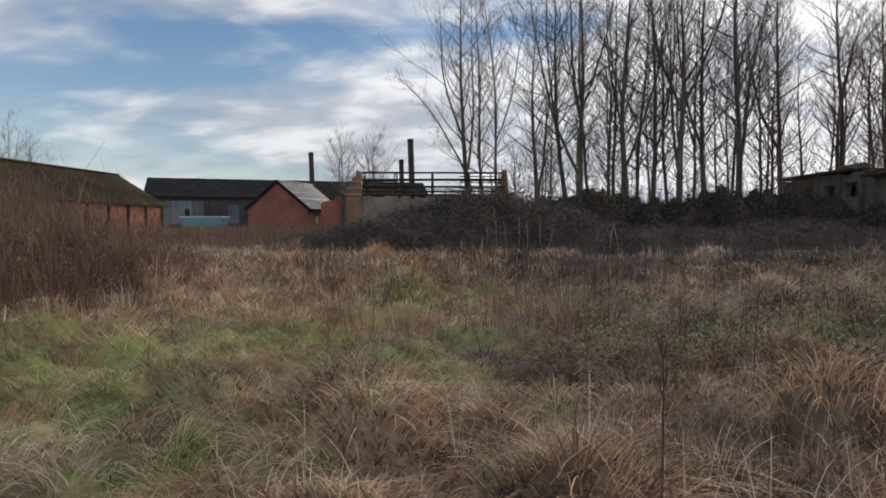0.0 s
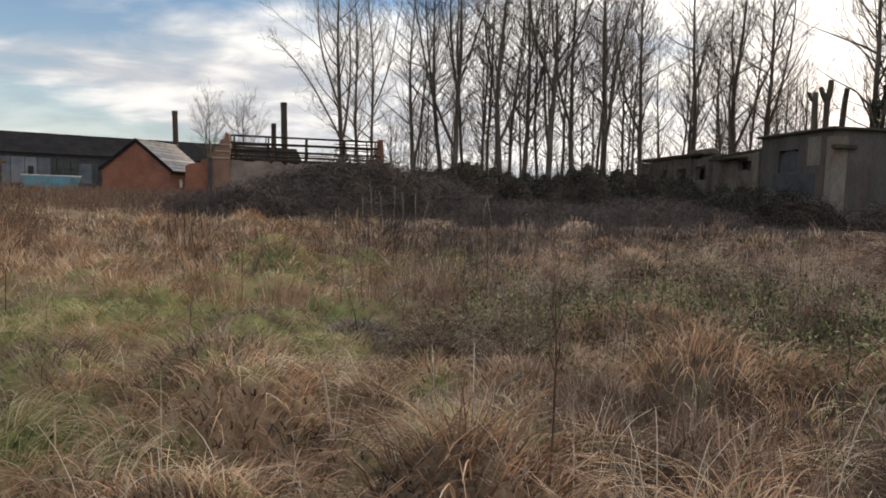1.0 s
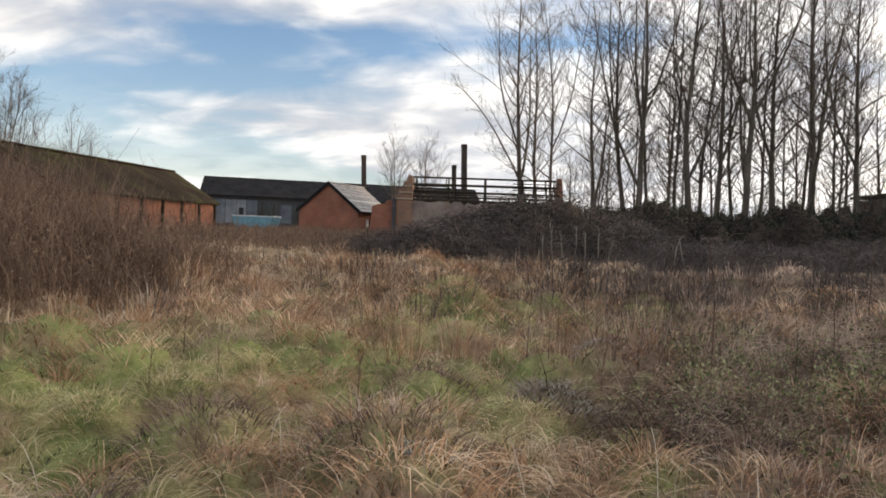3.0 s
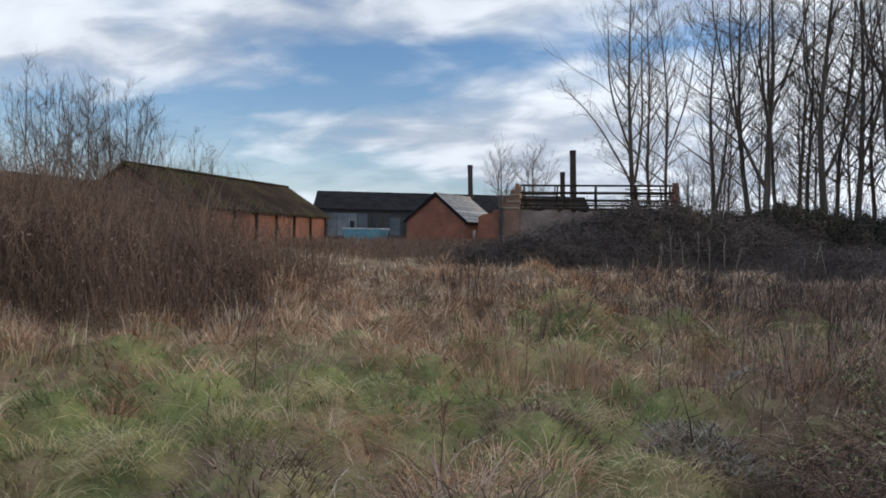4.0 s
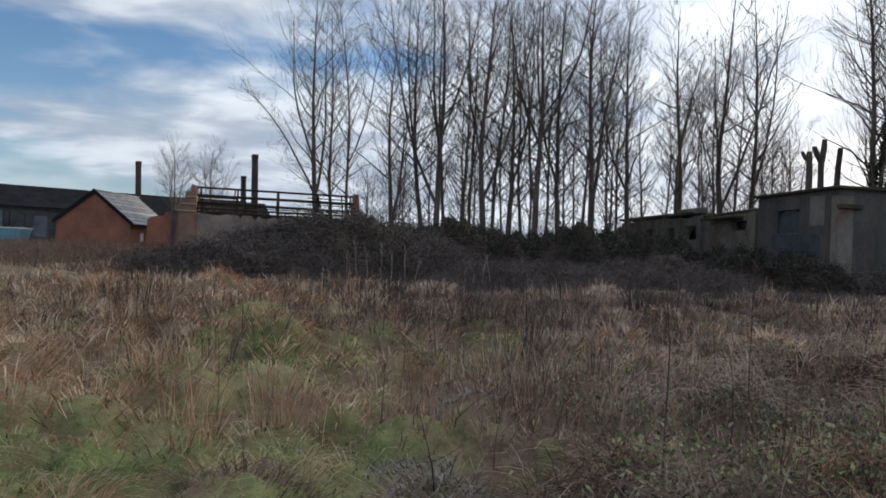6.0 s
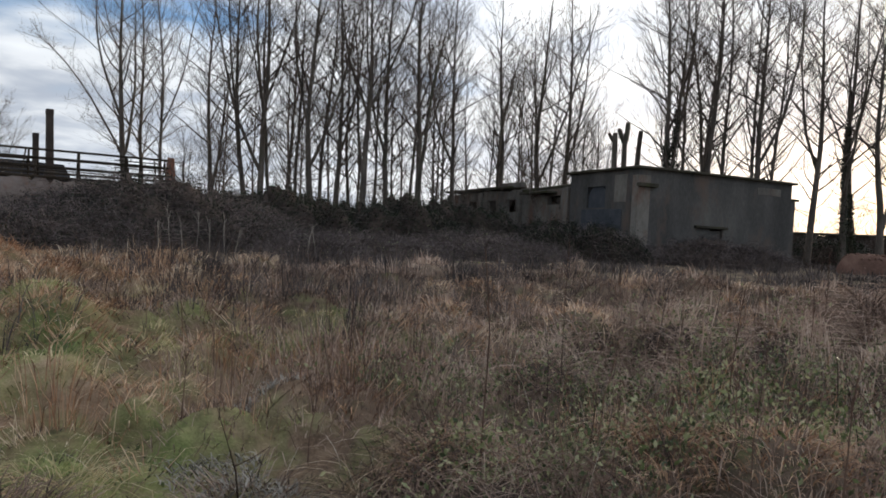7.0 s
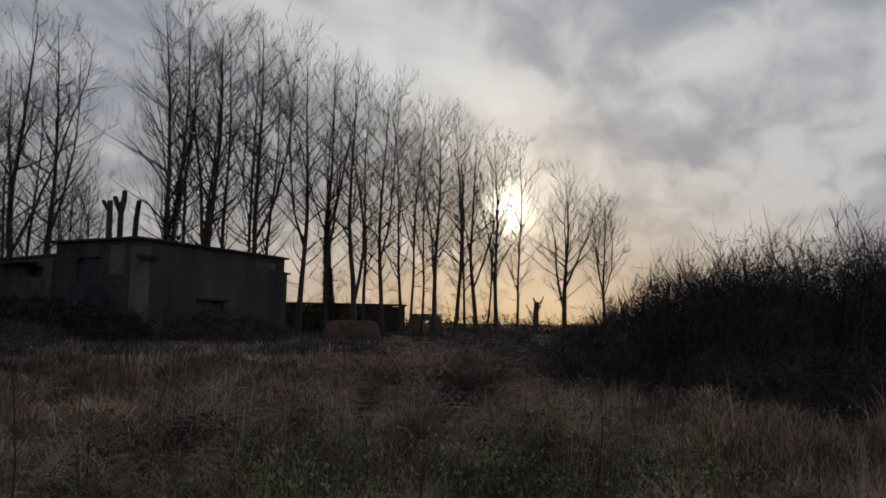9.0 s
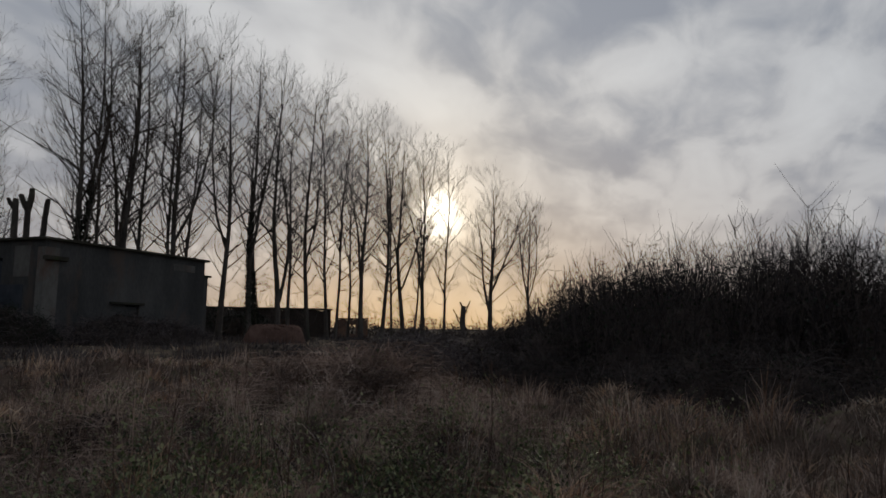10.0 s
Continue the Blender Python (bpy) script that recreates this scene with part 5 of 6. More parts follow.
def weed_band():
    """Tall brown weeds between the field and the brick hut."""
    rng = np.random.default_rng(66)
    t = thing("weed_bed", pose(0, 0, 0), "bed of tall purplish-brown dead weeds before the hut", "weeds")
    chain = [(-10, 31, 4.5, 3.5), (-14.5, 37, 5, 4.5), (-20, 45, 6, 5), (-8, 41, 5, 5), (-13, 49, 6, 4)]
    x, y, d = patch_points(rng, 4500, chain)
    tall = rng.uniform(0.55, 1.15, len(x)) * (1 - 0.35 * d ** 3)
    part("stem_mass", stems_mesh("weed_stems", rng, x, y, tall, RUSSET, 0.16, 0.012, 4, 2, 4), t, kind="stuff")
    lx, ly, d = patch_points(rng, 12000, chain)
    part("withered_foliage", mesh_np("weed_leaves", *leaves(np.stack([lx, ly, height(lx, ly) + rng.uniform(0.05, 0.8, len(lx))], 1), rng.uniform(0.04, 0.10, len(lx)), rng, 1.0), RUSSET), t, kind="stuff")


weed_band()


def thicket():
    rng = np.random.default_rng(61)
    t = thing("thorn_thicket", pose(0, 0, 0), "tall dense dark thicket of upright bare thorn stems", "bush")
    chain = [(25.5, 7.6, 3.4, 1.8), (22.5, 4.4, 3.8, 2.8), (18.5, 0.8, 4.5, 4), (17.5, -3.5, 4.5, 4), (17.5, -9, 4.5, 4.5)]
    x, y, d = patch_points(rng, 6200, chain)
    az = np.degrees(np.arctan2(x, y - 1.5))
    tall = np.interp(az, [71, 75, 78, 82, 88, 100], [0.6, 1.7, 2.6, 3.5, 3.9, 4.1]) * rng.uniform(0.62, 1.0, len(x)) * (1 - 0.25 * d ** 3) * (0.93 + 0.10 * np.sin(x * 0.9 + y * 1.3)) * np.clip((x - 9) / 7, 0.75, 1)
    part("stem_mass", stems_mesh("thicket_stems", rng, x, y, tall, THORN, 0.13, 0.011, 5, 2, 13, wobble=0.04, zone=(0.45, 1.0), size=(0.05, 0.14), stray=0.8), t, kind="stuff")
    # solid domes, coloured dark to give the shade deep in the thicket
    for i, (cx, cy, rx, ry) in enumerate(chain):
        part("undergrowth", mound_mesh("thicket_core", rng, cx, cy, rx * 0.95, ry * 0.95, (0.7 if cx > 25 else 1.4 if cx > 22 else 1.9), CORE_SHADE, 40, 0.35, 2.2), t)
    lx, ly, d = patch_points(rng, 24000, chain)
    lz = height(lx, ly) + rng.uniform(0.1, 1.0, len(lx)) * np.interp(np.degrees(np.arctan2(lx, ly - 1.5)), [74, 77, 80, 90], [0.7, 1.7, 2.7, 3.0]) * (1 - 0.35 * d ** 3)
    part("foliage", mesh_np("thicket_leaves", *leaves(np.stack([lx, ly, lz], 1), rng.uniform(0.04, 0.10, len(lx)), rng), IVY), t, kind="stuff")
    t2 = thing("thorn_shrub", pose(0, 0, 0), "ragged bare thorn shrub with twiggy crown at the thicket edge", "bush")
    x, y, d = patch_points(rng, 240, [(19.5, 2.2, 1.4, 1.4)])
    part("stem_mass", stems_mesh("shrub_stems", rng, x, y, rng.uniform(2.0, 2.9, 240), THORN, 0.10, 0.014, 6, 3, 10, size=(0.06, 0.16), stray=0.7), t2, kind="stuff")


def russet_bush():
    rng = np.random.default_rng(71)
    t = thing("willowherb_stand", pose(0, 0, 0), "tall stand of dead reddish-brown willowherb stems", "bush")
    chain = [(-9.5, 7.0, 2.4, 2.4), (-7.2, 8.4, 2.0, 2.2), (-6.1, 10.2, 1.3, 1.7), (-10.5, 11.0, 3.0, 3.0)]
    x, y, d = patch_points(rng, 5600, chain)
    tall = np.interp(x, [-12, -8, -6, -4.5], [2.6, 2.2, 1.5, 0.9]) * rng.uniform(0.4, 1.1, len(x)) * (1 - 0.35 * d ** 3)
    part("stem_mass", stems_mesh("willowherb_stems", rng, x, y, tall, RUSSET, 0.17, 0.006, 5, 2, 6, wobble=0.045, size=(0.10, 0.34)), t, kind="stuff")
    lx, ly, d = patch_points(rng, 26000, chain)
    lz = height(lx, ly) + rng.uniform(0.15, 1.0, len(lx)) * np.interp(lx, [-12, -8, -6, -4.5], [2.1, 1.7, 1.1, 0.6])
    part("withered_foliage", mesh_np("willowherb_leaves", *leaves(np.stack([lx, ly, lz], 1), rng.uniform(0.02, 0.055, len(lx)), rng, 1.2), RUSSET), t, kind="stuff")


def undergrowth():
    """Thin bare poles and suckers standing in the wood behind the hedge and below the row of trees."""
    rng = np.random.default_rng(64)
    t = thing("sapling_undergrowth", pose(0, 0, 0), "thin bare saplings and suckers in the wood", "saplings", kind="stuff")
    n = 420
    a, r = np.radians(rng.uniform(4, 37, n)), rng.uniform(47, 70, n)
    x, y, tall = r * np.sin(a), r * np.cos(a), rng.uniform(2.0, 6.5, n)
    a, r = np.radians(rng.uniform(48, 73, 110)), rng.uniform(56, 74, 110)
    x, y, tall = np.append(x, r * np.sin(a)), np.append(y, r * np.cos(a)), np.append(tall, rng.uniform(1.2, 3.6, 110))
    part("stem_mass", stems_mesh("sapling_poles", rng, x, y, tall, TWIG, 0.10, 0.022, 6, 2, 12, zone=(0.25, 0.98), size=(0.12, 0.3), stray=0.6), t, kind="stuff")


thicket()
russet_bush()
undergrowth()


# ---- field growth ----
blob = in_patches
FAR_DARKS = [(5, 12, 4.5, 0.75), (8, 18, 6, 0.8), (2.5, 20, 4, 0.5), (12, 22, 7, 0.85), (14, 14, 7, 0.7), (20, 20, 8, 0.7)]
DARKS = [(1.3, 5.0, 0.9, 0.9), (2.3, 5.2, 0.8, 0.8), (2.4, 6.6, 1.8, 0.8), (4.4, 5.0, 2.0, 0.6), (1.6, 4.6, 1.0, 0.8), (6.0, 8.0, 3.0, 0.6), (7.5, 3.5, 3.0, 0.6), (5.0, 14.0, 4.0, 0.6), (11.0, 9.0, 5.0, 0.7), (9, 1, 4, 0.7)]
TALLS = [(1.3, 2.6, 0.6, 0.5), (2.7, 2.4, 0.6, 0.6), (-0.4, 2.2, 0.5, 0.3), (4.6, 1.6, 1.4, 0.7), (-3.4, 9.5, 2.4, 0.6), (-4.0, 14.0, 4.0, 0.6), (3.4, 4.0, 0.8, 0.5), (-4.4, 3.0, 1.0, 0.6)]


def patchy(x, y, size, seed):
    """Smooth random field between 0 and 1 with features of about the given size."""
    rng = np.random.default_rng(seed)
    f = np.zeros(len(x))
    for i in range(9):
        a, k = rng.uniform(0, 6.28), rng.uniform(0.6, 1.9) * 3.14 / size
        f += np.sin((x * np.cos(a) + y * np.sin(a)) * k + rng.uniform(0, 6.28))
    return 1 / (1 + np.exp(-f * 0.9))


def tussocks(n, per, seed, r0, r1, weight, tall, wide, levels, bend=(0.35, 1.0), spread=(0.10, 0.30), az0=-62, az1=125, gap=0.15):
    """Blades in clumps, thinning with distance, kept where weight(x, y) allows."""
    rng = np.random.default_rng(seed)
    r = r0 + (r1 - r0) * rng.random(n) ** 2.0
    a = np.radians(rng.uniform(az0, az1, n))
    cx, cy = 0.3 + r * np.sin(a), -1.6 + r * np.cos(a)
    keep = rng.random(n) < weight(cx, cy) * (gap + 1.0 * patchy(cx, cy, 0.7, 5))
    cx, cy, r = cx[keep], cy[keep], r[keep]
    m = len(cx)
    size = np.maximum(1.0, r / 9.0) ** 0.45
    clump_h = rng.uniform(*tall, m) * (0.6 + 0.7 * patchy(cx, cy, 0.9, 6)) * (1 + 0.7 * blob(cx, cy, TALLS))
    clump_w = rng.uniform(0, 2 * np.pi, m)
    i = np.repeat(np.arange(m), per)
    k = len(i)
    d, b = np.abs(rng.normal(0, 0.6, k)) * rng.uniform(*spread, m)[i] * size[i], rng.uniform(0, 2 * np.pi, k)
    x, y = cx[i] + d * np.cos(b), cy[i] + d * np.sin(b)
    z = height(x, y) - 0.02
    way = np.where(rng.random(k) < 0.55, b, clump_w[i]) + rng.normal(0, 0.5, k)
    h = clump_h[i] * rng.uniform(0.55, 1.25, k)
    w = rng.uniform(*wide, k) * np.maximum(1.0, r[i] / 7.0) ** 0.85
    return blades(np.stack([x, y, z], 1), h, w, rng.uniform(*bend, k), way, rng, levels)


def field_object(name, label, mat, chunks):
    ob = new(name, mesh_np(name, *join(chunks), mat))
    tagged(ob, label, "grass", kind="stuff")


L3, L4, L5 = (0.0, 0.5, 1.0), (0.0, 0.35, 0.7, 1.0), (0.0, 0.28, 0.52, 0.74, 0.9, 1.0)


def w_green(x, y):
    return np.clip(blob(x, y, GREENS), 0, 1)


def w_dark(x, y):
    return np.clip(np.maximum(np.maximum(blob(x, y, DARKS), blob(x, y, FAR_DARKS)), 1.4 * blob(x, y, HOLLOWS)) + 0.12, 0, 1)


def w_right(x, y):
    """Grows from the pale left of the field to its dull right."""
    return 1 / (1 + np.exp(-(x - 0.06 * y - 0.9) / 0.6))


def w_dry(x, y):
    return np.clip((1.05 - 1.15 * blob(x, y, GREENS) - 0.45 * blob(x, y, DARKS)) * (1 - 0.75 * w_right(x, y)), 0.04, 1)


def w_rose(x, y):
    return np.clip(0.9 * w_right(x, y) - 0.5 * blob(x, y, GREENS), 0.04, 1)


LEAFY = [(5.2, 4.8, 1.2, 0.9), (6.6, 2.6, 1.4, 0.8), (2.9, 6.8, 1.5, 0.7), (3.9, 5.2, 1.5, 1.0), (5.6, 3.7, 1.7, 1.0), (2.4, 4.6, 1.0, 0.9), (3.6, 3.7, 0.8, 0.8), (5.8, 6.2, 1.6, 0.8), (4.4, 2.2, 1.2, 0.5), (7.5, 5.0, 2.0, 0.6), (3.0, 3.0, 0.8, 0.4), (8.5, 2.0, 2.0, 0.5)]


def tussock_blades(pick, per, seed, tall, wide, levels):
    """Blades springing from the chosen tussocks, out and down their sides."""
    rng = np.random.default_rng(seed)
    t = TUSSOCKS[pick]
    far = np.hypot(t[:, 0], t[:, 1])
    i = np.repeat(np.arange(len(t)), (per * (t[:, 2] / 0.3) ** 1.7).astype(int))
    k = len(i)
    a, d = rng.uniform(0, 2 * np.pi, k), np.sqrt(rng.random(k)) * 0.95
    x, y = t[i, 0] + t[i, 2] * d * np.cos(a), t[i, 1] + t[i, 2] * d * np.sin(a)
    comb = 6.28 * patchy(t[:, 0], t[:, 1], 1.6, 21) + rng.normal(0, 0.5, len(t))
    way = np.where(rng.random(k) < 0.62, a, comb[i]) + rng.normal(0, 0.3, k)
    h = rng.uniform(*tall, len(t))[i] * rng.uniform(0.6, 1.3, k) * (1 + 0.5 * blob(x, y, TALLS))
    w = rng.uniform(*wide, k) * np.maximum(1.0, far[i] / 6.0) ** 0.85
    return blades(np.stack([x, y, height(x, y) - 0.03], 1), h, w, rng.uniform(0.75, 1.45, k), way, rng, levels)


def upright(n, seed, r0, r1, weight, tall, per=34, az0=-50, az1=112):
    """Tall standing weeds in feathery clumps, highest in the middle of each."""
    rng = np.random.default_rng(seed)
    r = r0 * (r1 / r0) ** rng.random(n)
    a = np.radians(rng.uniform(az0, az1, n))
    cx, cy = 0.3 + r * np.sin(a), -1.0 + r * np.cos(a)
    keep = rng.random(n) < weight(cx, cy) * (0.25 + 1.1 * patchy(cx, cy, 2.2, 14))
    cx, cy, r = cx[keep], cy[keep], r[keep]
    m = len(cx)
    rad = rng.uniform(0.25, 0.6, m) * (r / 12) ** 0.5
    top = rng.uniform(*tall, m) * (0.55 + 0.75 * patchy(cx, cy, 3.0, 15))
    i = np.repeat(np.arange(m), per)
    k = len(i)
    d, b = np.sqrt(rng.random(k)), rng.uniform(0, 2 * np.pi, k)
    x, y = cx[i] + rad[i] * d * np.cos(b), cy[i] + rad[i] * d * np.sin(b)
    h = top[i] * (1 - 0.45 * d ** 2) * rng.uniform(0.6, 1.1, k)
    w = rng.uniform(0.004, 0.010, k) * np.maximum(1.0, r[i] / 6.0) ** 0.8
    return blades(np.stack([x, y, height(x, y) - 0.03], 1), h, w, rng.uniform(0.1, 0.75, k), b + rng.normal(0, 0.6, k), rng, L3)


def w_straw(x, y):
    return np.clip(1.1 - 1.3 * w_right(x, y) - blob(x, y, GREENS), 0.0, 1)


def far_right(x, y):
    return np.clip((np.degrees(np.arctan2(x, y + 1)) - 22) / 10, 0, 1)


def w_pink(x, y):
    k = far_right(x, y)
    return np.clip(0.25 + w_right(x, y) - 1.2 * blob(x, y, GREENS) - np.clip((np.hypot(x, y) - 9 - 12 * k) / 8, 0, 0.9), 0.0, 1)


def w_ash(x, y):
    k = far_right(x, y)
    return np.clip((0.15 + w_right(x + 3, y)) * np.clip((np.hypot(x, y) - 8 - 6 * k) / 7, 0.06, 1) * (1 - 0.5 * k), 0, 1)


draw = np.random.default_rng(56).random(len(TUSSOCKS))
far_off = np.hypot(TUSSOCKS[:, 0], TUSSOCKS[:, 1]) > 13
g_w, d_w = w_green(TUSSOCKS[:, 0], TUSSOCKS[:, 1]), w_dark(TUSSOCKS[:, 0], TUSSOCKS[:, 1])
RUSTS = [(-1.9, 7.2, 1.3, 1.0), (1.1, 6.1, 0.9, 1.0), (-3.6, 8.0, 1.5, 0.8), (1.2, 3.9, 0.6, 0.7), (-0.9, 7.0, 0.5, 0.8), (0.5, 7.4, 0.8, 0.7), (2.6, 3.0, 0.9, 0.8), (3.4, 1.9, 1.3, 0.85), (4.6, 2.9, 1.2, 0.6), (-0.8, 4.9, 0.25, 1.0), (1.6, 6.0, 0.9, 1.0), (2.6, 6.2, 0.6, 0.8), (-2.4, 9.6, 2.6, 1.0), (-3.6, 7.6, 1.8, 1.0), (0.2, 7.6, 1.2, 0.9), (-3.0, 12.5, 2.5, 0.6), (1.8, 3.6, 0.9, 0.7)]
is_green = draw < g_w * 0.33
is_mop = ~is_green & (draw < g_w * 0.95)
is_dead = ~is_green & ~is_mop & (draw > 1 - d_w * 0.7)
rest = ~is_green & ~is_mop & ~is_dead
# each tussock keeps a colour of its own, so that neighbours differ
dice = np.random.default_rng(57).random(len(TUSSOCKS))
right_w, rust_w = w_right(TUSSOCKS[:, 0], TUSSOCKS[:, 1]), blob(TUSSOCKS[:, 0], TUSSOCKS[:, 1], RUSTS)
is_rust = (rest & (dice < 0.16 + 0.14 * right_w + 0.75 * rust_w)) | (is_mop & (dice < 0.40 + 0.5 * rust_w))
is_mop = is_mop & ~is_rust
rest = rest & ~is_rust
dice = np.random.default_rng(58).random(len(TUSSOCKS))
is_mop = is_mop | (rest & ~far_off & (dice > 0.88 + 0.10 * right_w))
is_dead = is_dead | (rest & (dice < 0.12) & (g_w < 0.3)) | (rest & far_off & (right_w > 0.4) & (dice < 0.7))
rest = rest & ~is_mop & ~is_dead
is_rose = rest & (np.random.default_rng(59).random(len(TUSSOCKS)) < 0.62 * right_w)
is_dry = rest & ~is_rose
is_near = np.hypot(TUSSOCKS[:, 0] - 0.3, TUSSOCKS[:, 1] + 0.5) < 6.0
field_object("dry_grass", "tangled dry tan and russet winter grass in tussocks", DRY,
             [tussock_blades(is_dry & is_near, 260, 81, (0.18, 0.38), (0.004, 0.010), L5), tussock_blades(is_dry & ~is_near, 80, 91, (0.24, 0.46), (0.004, 0.010), L3), tussocks(2600, 14, 82, 20, 60, w_dry, (0.22, 0.5), (0.006, 0.013), L3, (0.5, 1.2), (0.15, 0.45)),
              tussocks(900, 22, 87, 1.3, 14, w_dry, (0.06, 0.15), (0.004, 0.010), L3, (0.8, 1.5), (0.2, 0.5), gap=0.3), upright(900, 101, 7.5, 34, w_straw, (0.35, 0.75))])
# short dead blades whose dark colour paints the shadowed gaps of the field
field_object("dark_litter", "short dead blades coloured dark for the shade between tussocks", GAP_SHADE,
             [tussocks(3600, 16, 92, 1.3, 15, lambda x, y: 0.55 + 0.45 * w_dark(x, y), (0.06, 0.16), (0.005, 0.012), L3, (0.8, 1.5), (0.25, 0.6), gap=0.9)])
field_object("pale_stalks", "thin bleached stalks bent over the grass", HAY,
             [tussocks(2600, 3, 96, 1.4, 16, lambda x, y: np.clip(0.35 + 0.65 * w_right(x, y) - 0.3 * w_green(x, y), 0, 1), (0.25, 0.6), (0.003, 0.006), (0.0, 0.3, 0.55, 0.8, 1.0), (0.25, 1.5), (0.1, 0.5), gap=0.3)])
field_object("rusty_grass", "flattened rusty orange-brown grass tussocks", RUST,
             [tussock_blades(is_rust & is_near, 260, 99, (0.20, 0.40), (0.004, 0.010), L5), tussock_blades(is_rust & ~is_near, 80, 109, (0.20, 0.40), (0.005, 0.013), L3), upright(700, 107, 6.5, 26, lambda x, y: np.clip(w_straw(x, y) + 0.3 * w_pink(x, y), 0, 1), (0.35, 0.7))])
field_object("straw_tussocks", "drooping mops of straw-yellow grass in the damp green patch", MOP,
             [tussock_blades(is_mop & is_near, 260, 98, (0.16, 0.32), (0.004, 0.010), L5), tussock_blades(is_mop & ~is_near, 90, 110, (0.16, 0.32), (0.005, 0.013), L3), tussocks(1600, 20, 106, 1.3, 14, w_green, (0.06, 0.14), (0.005, 0.011), L3, (0.7, 1.4), (0.1, 0.3), gap=0.2)])
field_object("green_grass", "patches of damp yellow-green winter grass", GREEN,
             [tussock_blades(is_green, 240, 88, (0.10, 0.22), (0.004, 0.010), L3), tussocks(3800, 30, 83, 1.3, 14, w_green, (0.05, 0.11), (0.004, 0.009), L3, (0.8, 1.4), (0.1, 0.3), gap=0.4), tussocks(2500, 10, 84, 1.3, 30, lambda x, y: 0.3 + 0 * x, (0.08, 0.2), (0.004, 0.008), L3)])
field_object("rosy_grass", "soft pinkish-brown dead grass standing over the field", ROSE,
             [tussock_blades(is_rose & is_near, 230, 93, (0.18, 0.38), (0.004, 0.010), L5), tussock_blades(is_rose & ~is_near, 75, 111, (0.18, 0.38), (0.005, 0.012), L3), tussocks(1700, 20, 94, 1.4, 14, w_rose, (0.08, 0.18), (0.004, 0.010), L3, (0.6, 1.4), (0.2, 0.5), gap=0.6), upright(2400, 102, 6.5, 26, w_pink, (0.35, 0.75)), upright(420, 108, 2.4, 6.5, w_right, (0.22, 0.48), 30, 12, 85)])
field_object("dead_weeds", "matted dark brown dead weeds and stalks", DEAD,
             [tussock_blades(is_dead & is_near, 240, 85, (0.20, 0.40), (0.004, 0.010), L4), tussock_blades(is_dead & ~is_near, 80, 112, (0.22, 0.44), (0.004, 0.010), L3), tussocks(2600, 24, 89, 1.5, 14, w_dark, (0.08, 0.2), (0.004, 0.010), L3, (0.5, 1.35), (0.2, 0.5), gap=0.6)])
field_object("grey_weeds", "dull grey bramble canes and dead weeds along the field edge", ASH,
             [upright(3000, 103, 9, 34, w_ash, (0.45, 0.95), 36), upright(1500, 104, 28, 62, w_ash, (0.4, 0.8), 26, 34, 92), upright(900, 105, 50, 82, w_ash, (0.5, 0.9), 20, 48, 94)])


def leafy_weeds():
    """Low sprigs of bramble and nettle leaves among the dead grass."""
    rng = np.random.default_rng(97)
    n = 20000
    r, a = 1.8 * (14 / 1.8) ** rng.random(n), np.radians(rng.uniform(-20, 115, n))
    x, y = 0.2 + r * np.sin(a), r * np.cos(a)
    keep = rng.random(n) < np.clip(blob(x, y, LEAFY), 0, 1) ** 2 * (0.05 + 1.1 * patchy(x, y, 0.8, 9))
    x, y = x[keep], y[keep]
    m = len(x)
    i = np.repeat(np.arange(m), 22)
    top = rng.uniform(0.15, 0.5, m)
    pts = np.stack([x[i] + rng.normal(0, 0.10, len(i)), y[i] + rng.normal(0, 0.10, len(i)), height(x[i], y[i]) + top[i] * rng.uniform(0.25, 1.0, len(i))], 1)
    lv = leaves(pts, rng.uniform(0.02, 0.052, len(i)), rng, 0.9, 0.27)
    ob = new("bramble_leaves", mesh_np("bramble_leaves", *lv, LEAF))
    tagged(ob, "low sprawling bramble leaves, some coloured pale as glints", "weeds", kind="stuff")
    ob = new("bramble_runners", stems_mesh("bramble_runners", rng, x, y, top * 1.1, CANE, 0.5, 0.003, 4, 2, 1))
    tagged(ob, "thin arching bramble stems in the grass", "weeds", kind="stuff")


leafy_weeds()
bramble("bramble_patch", "low dark tangle of brambles in a hollow of the field", 1.75, 4.3, 0.75, 1.0, 0.2, 1400, 1200, 52, LEAF, 0.025, DEAD, 0.8, 0.2, cane=0.003)
bramble("bramble_patch", "low dark green bramble patch among dead grass", 4.6, 6.4, 2.0, 1.0, 0.22, 2200, 1800, 53, LEAF, 0.035, ROSE, 0.35, 0.32, cane=0.003)
bramble("bramble_patch", "low dark green bramble patch among dead grass", 6.6, 3.9, 1.6, 1.2, 0.20, 2000, 1600, 54, LEAF, 0.035, ROSE, 0.35, 0.32, cane=0.003)


def stalks():
    rng = np.random.default_rng(91)
    n = 1500
    r = 4.0 * (30 / 4.0) ** rng.random(n)
    a = np.radians(rng.uniform(-40, 110, n))
    x, y = 0.2 + r * np.sin(a), r * np.cos(a)
    keep = rng.random(n) < np.clip(0.9 - blob(x, y, GREENS) - 0.6 * (r < 9), 0.03, 1)
    x, y, r = x[keep], y[keep], r[keep]
    ob = new("dead_stalks", stems_mesh("dead_stalks", rng, x, y, rng.uniform(0.4, 0.95, len(x)), STALK, 0.10, 0.005, 4, 3, 3))
    tagged(ob, "thin upright dead brown weed stalks over the field", "weeds", kind="stuff")


stalks()


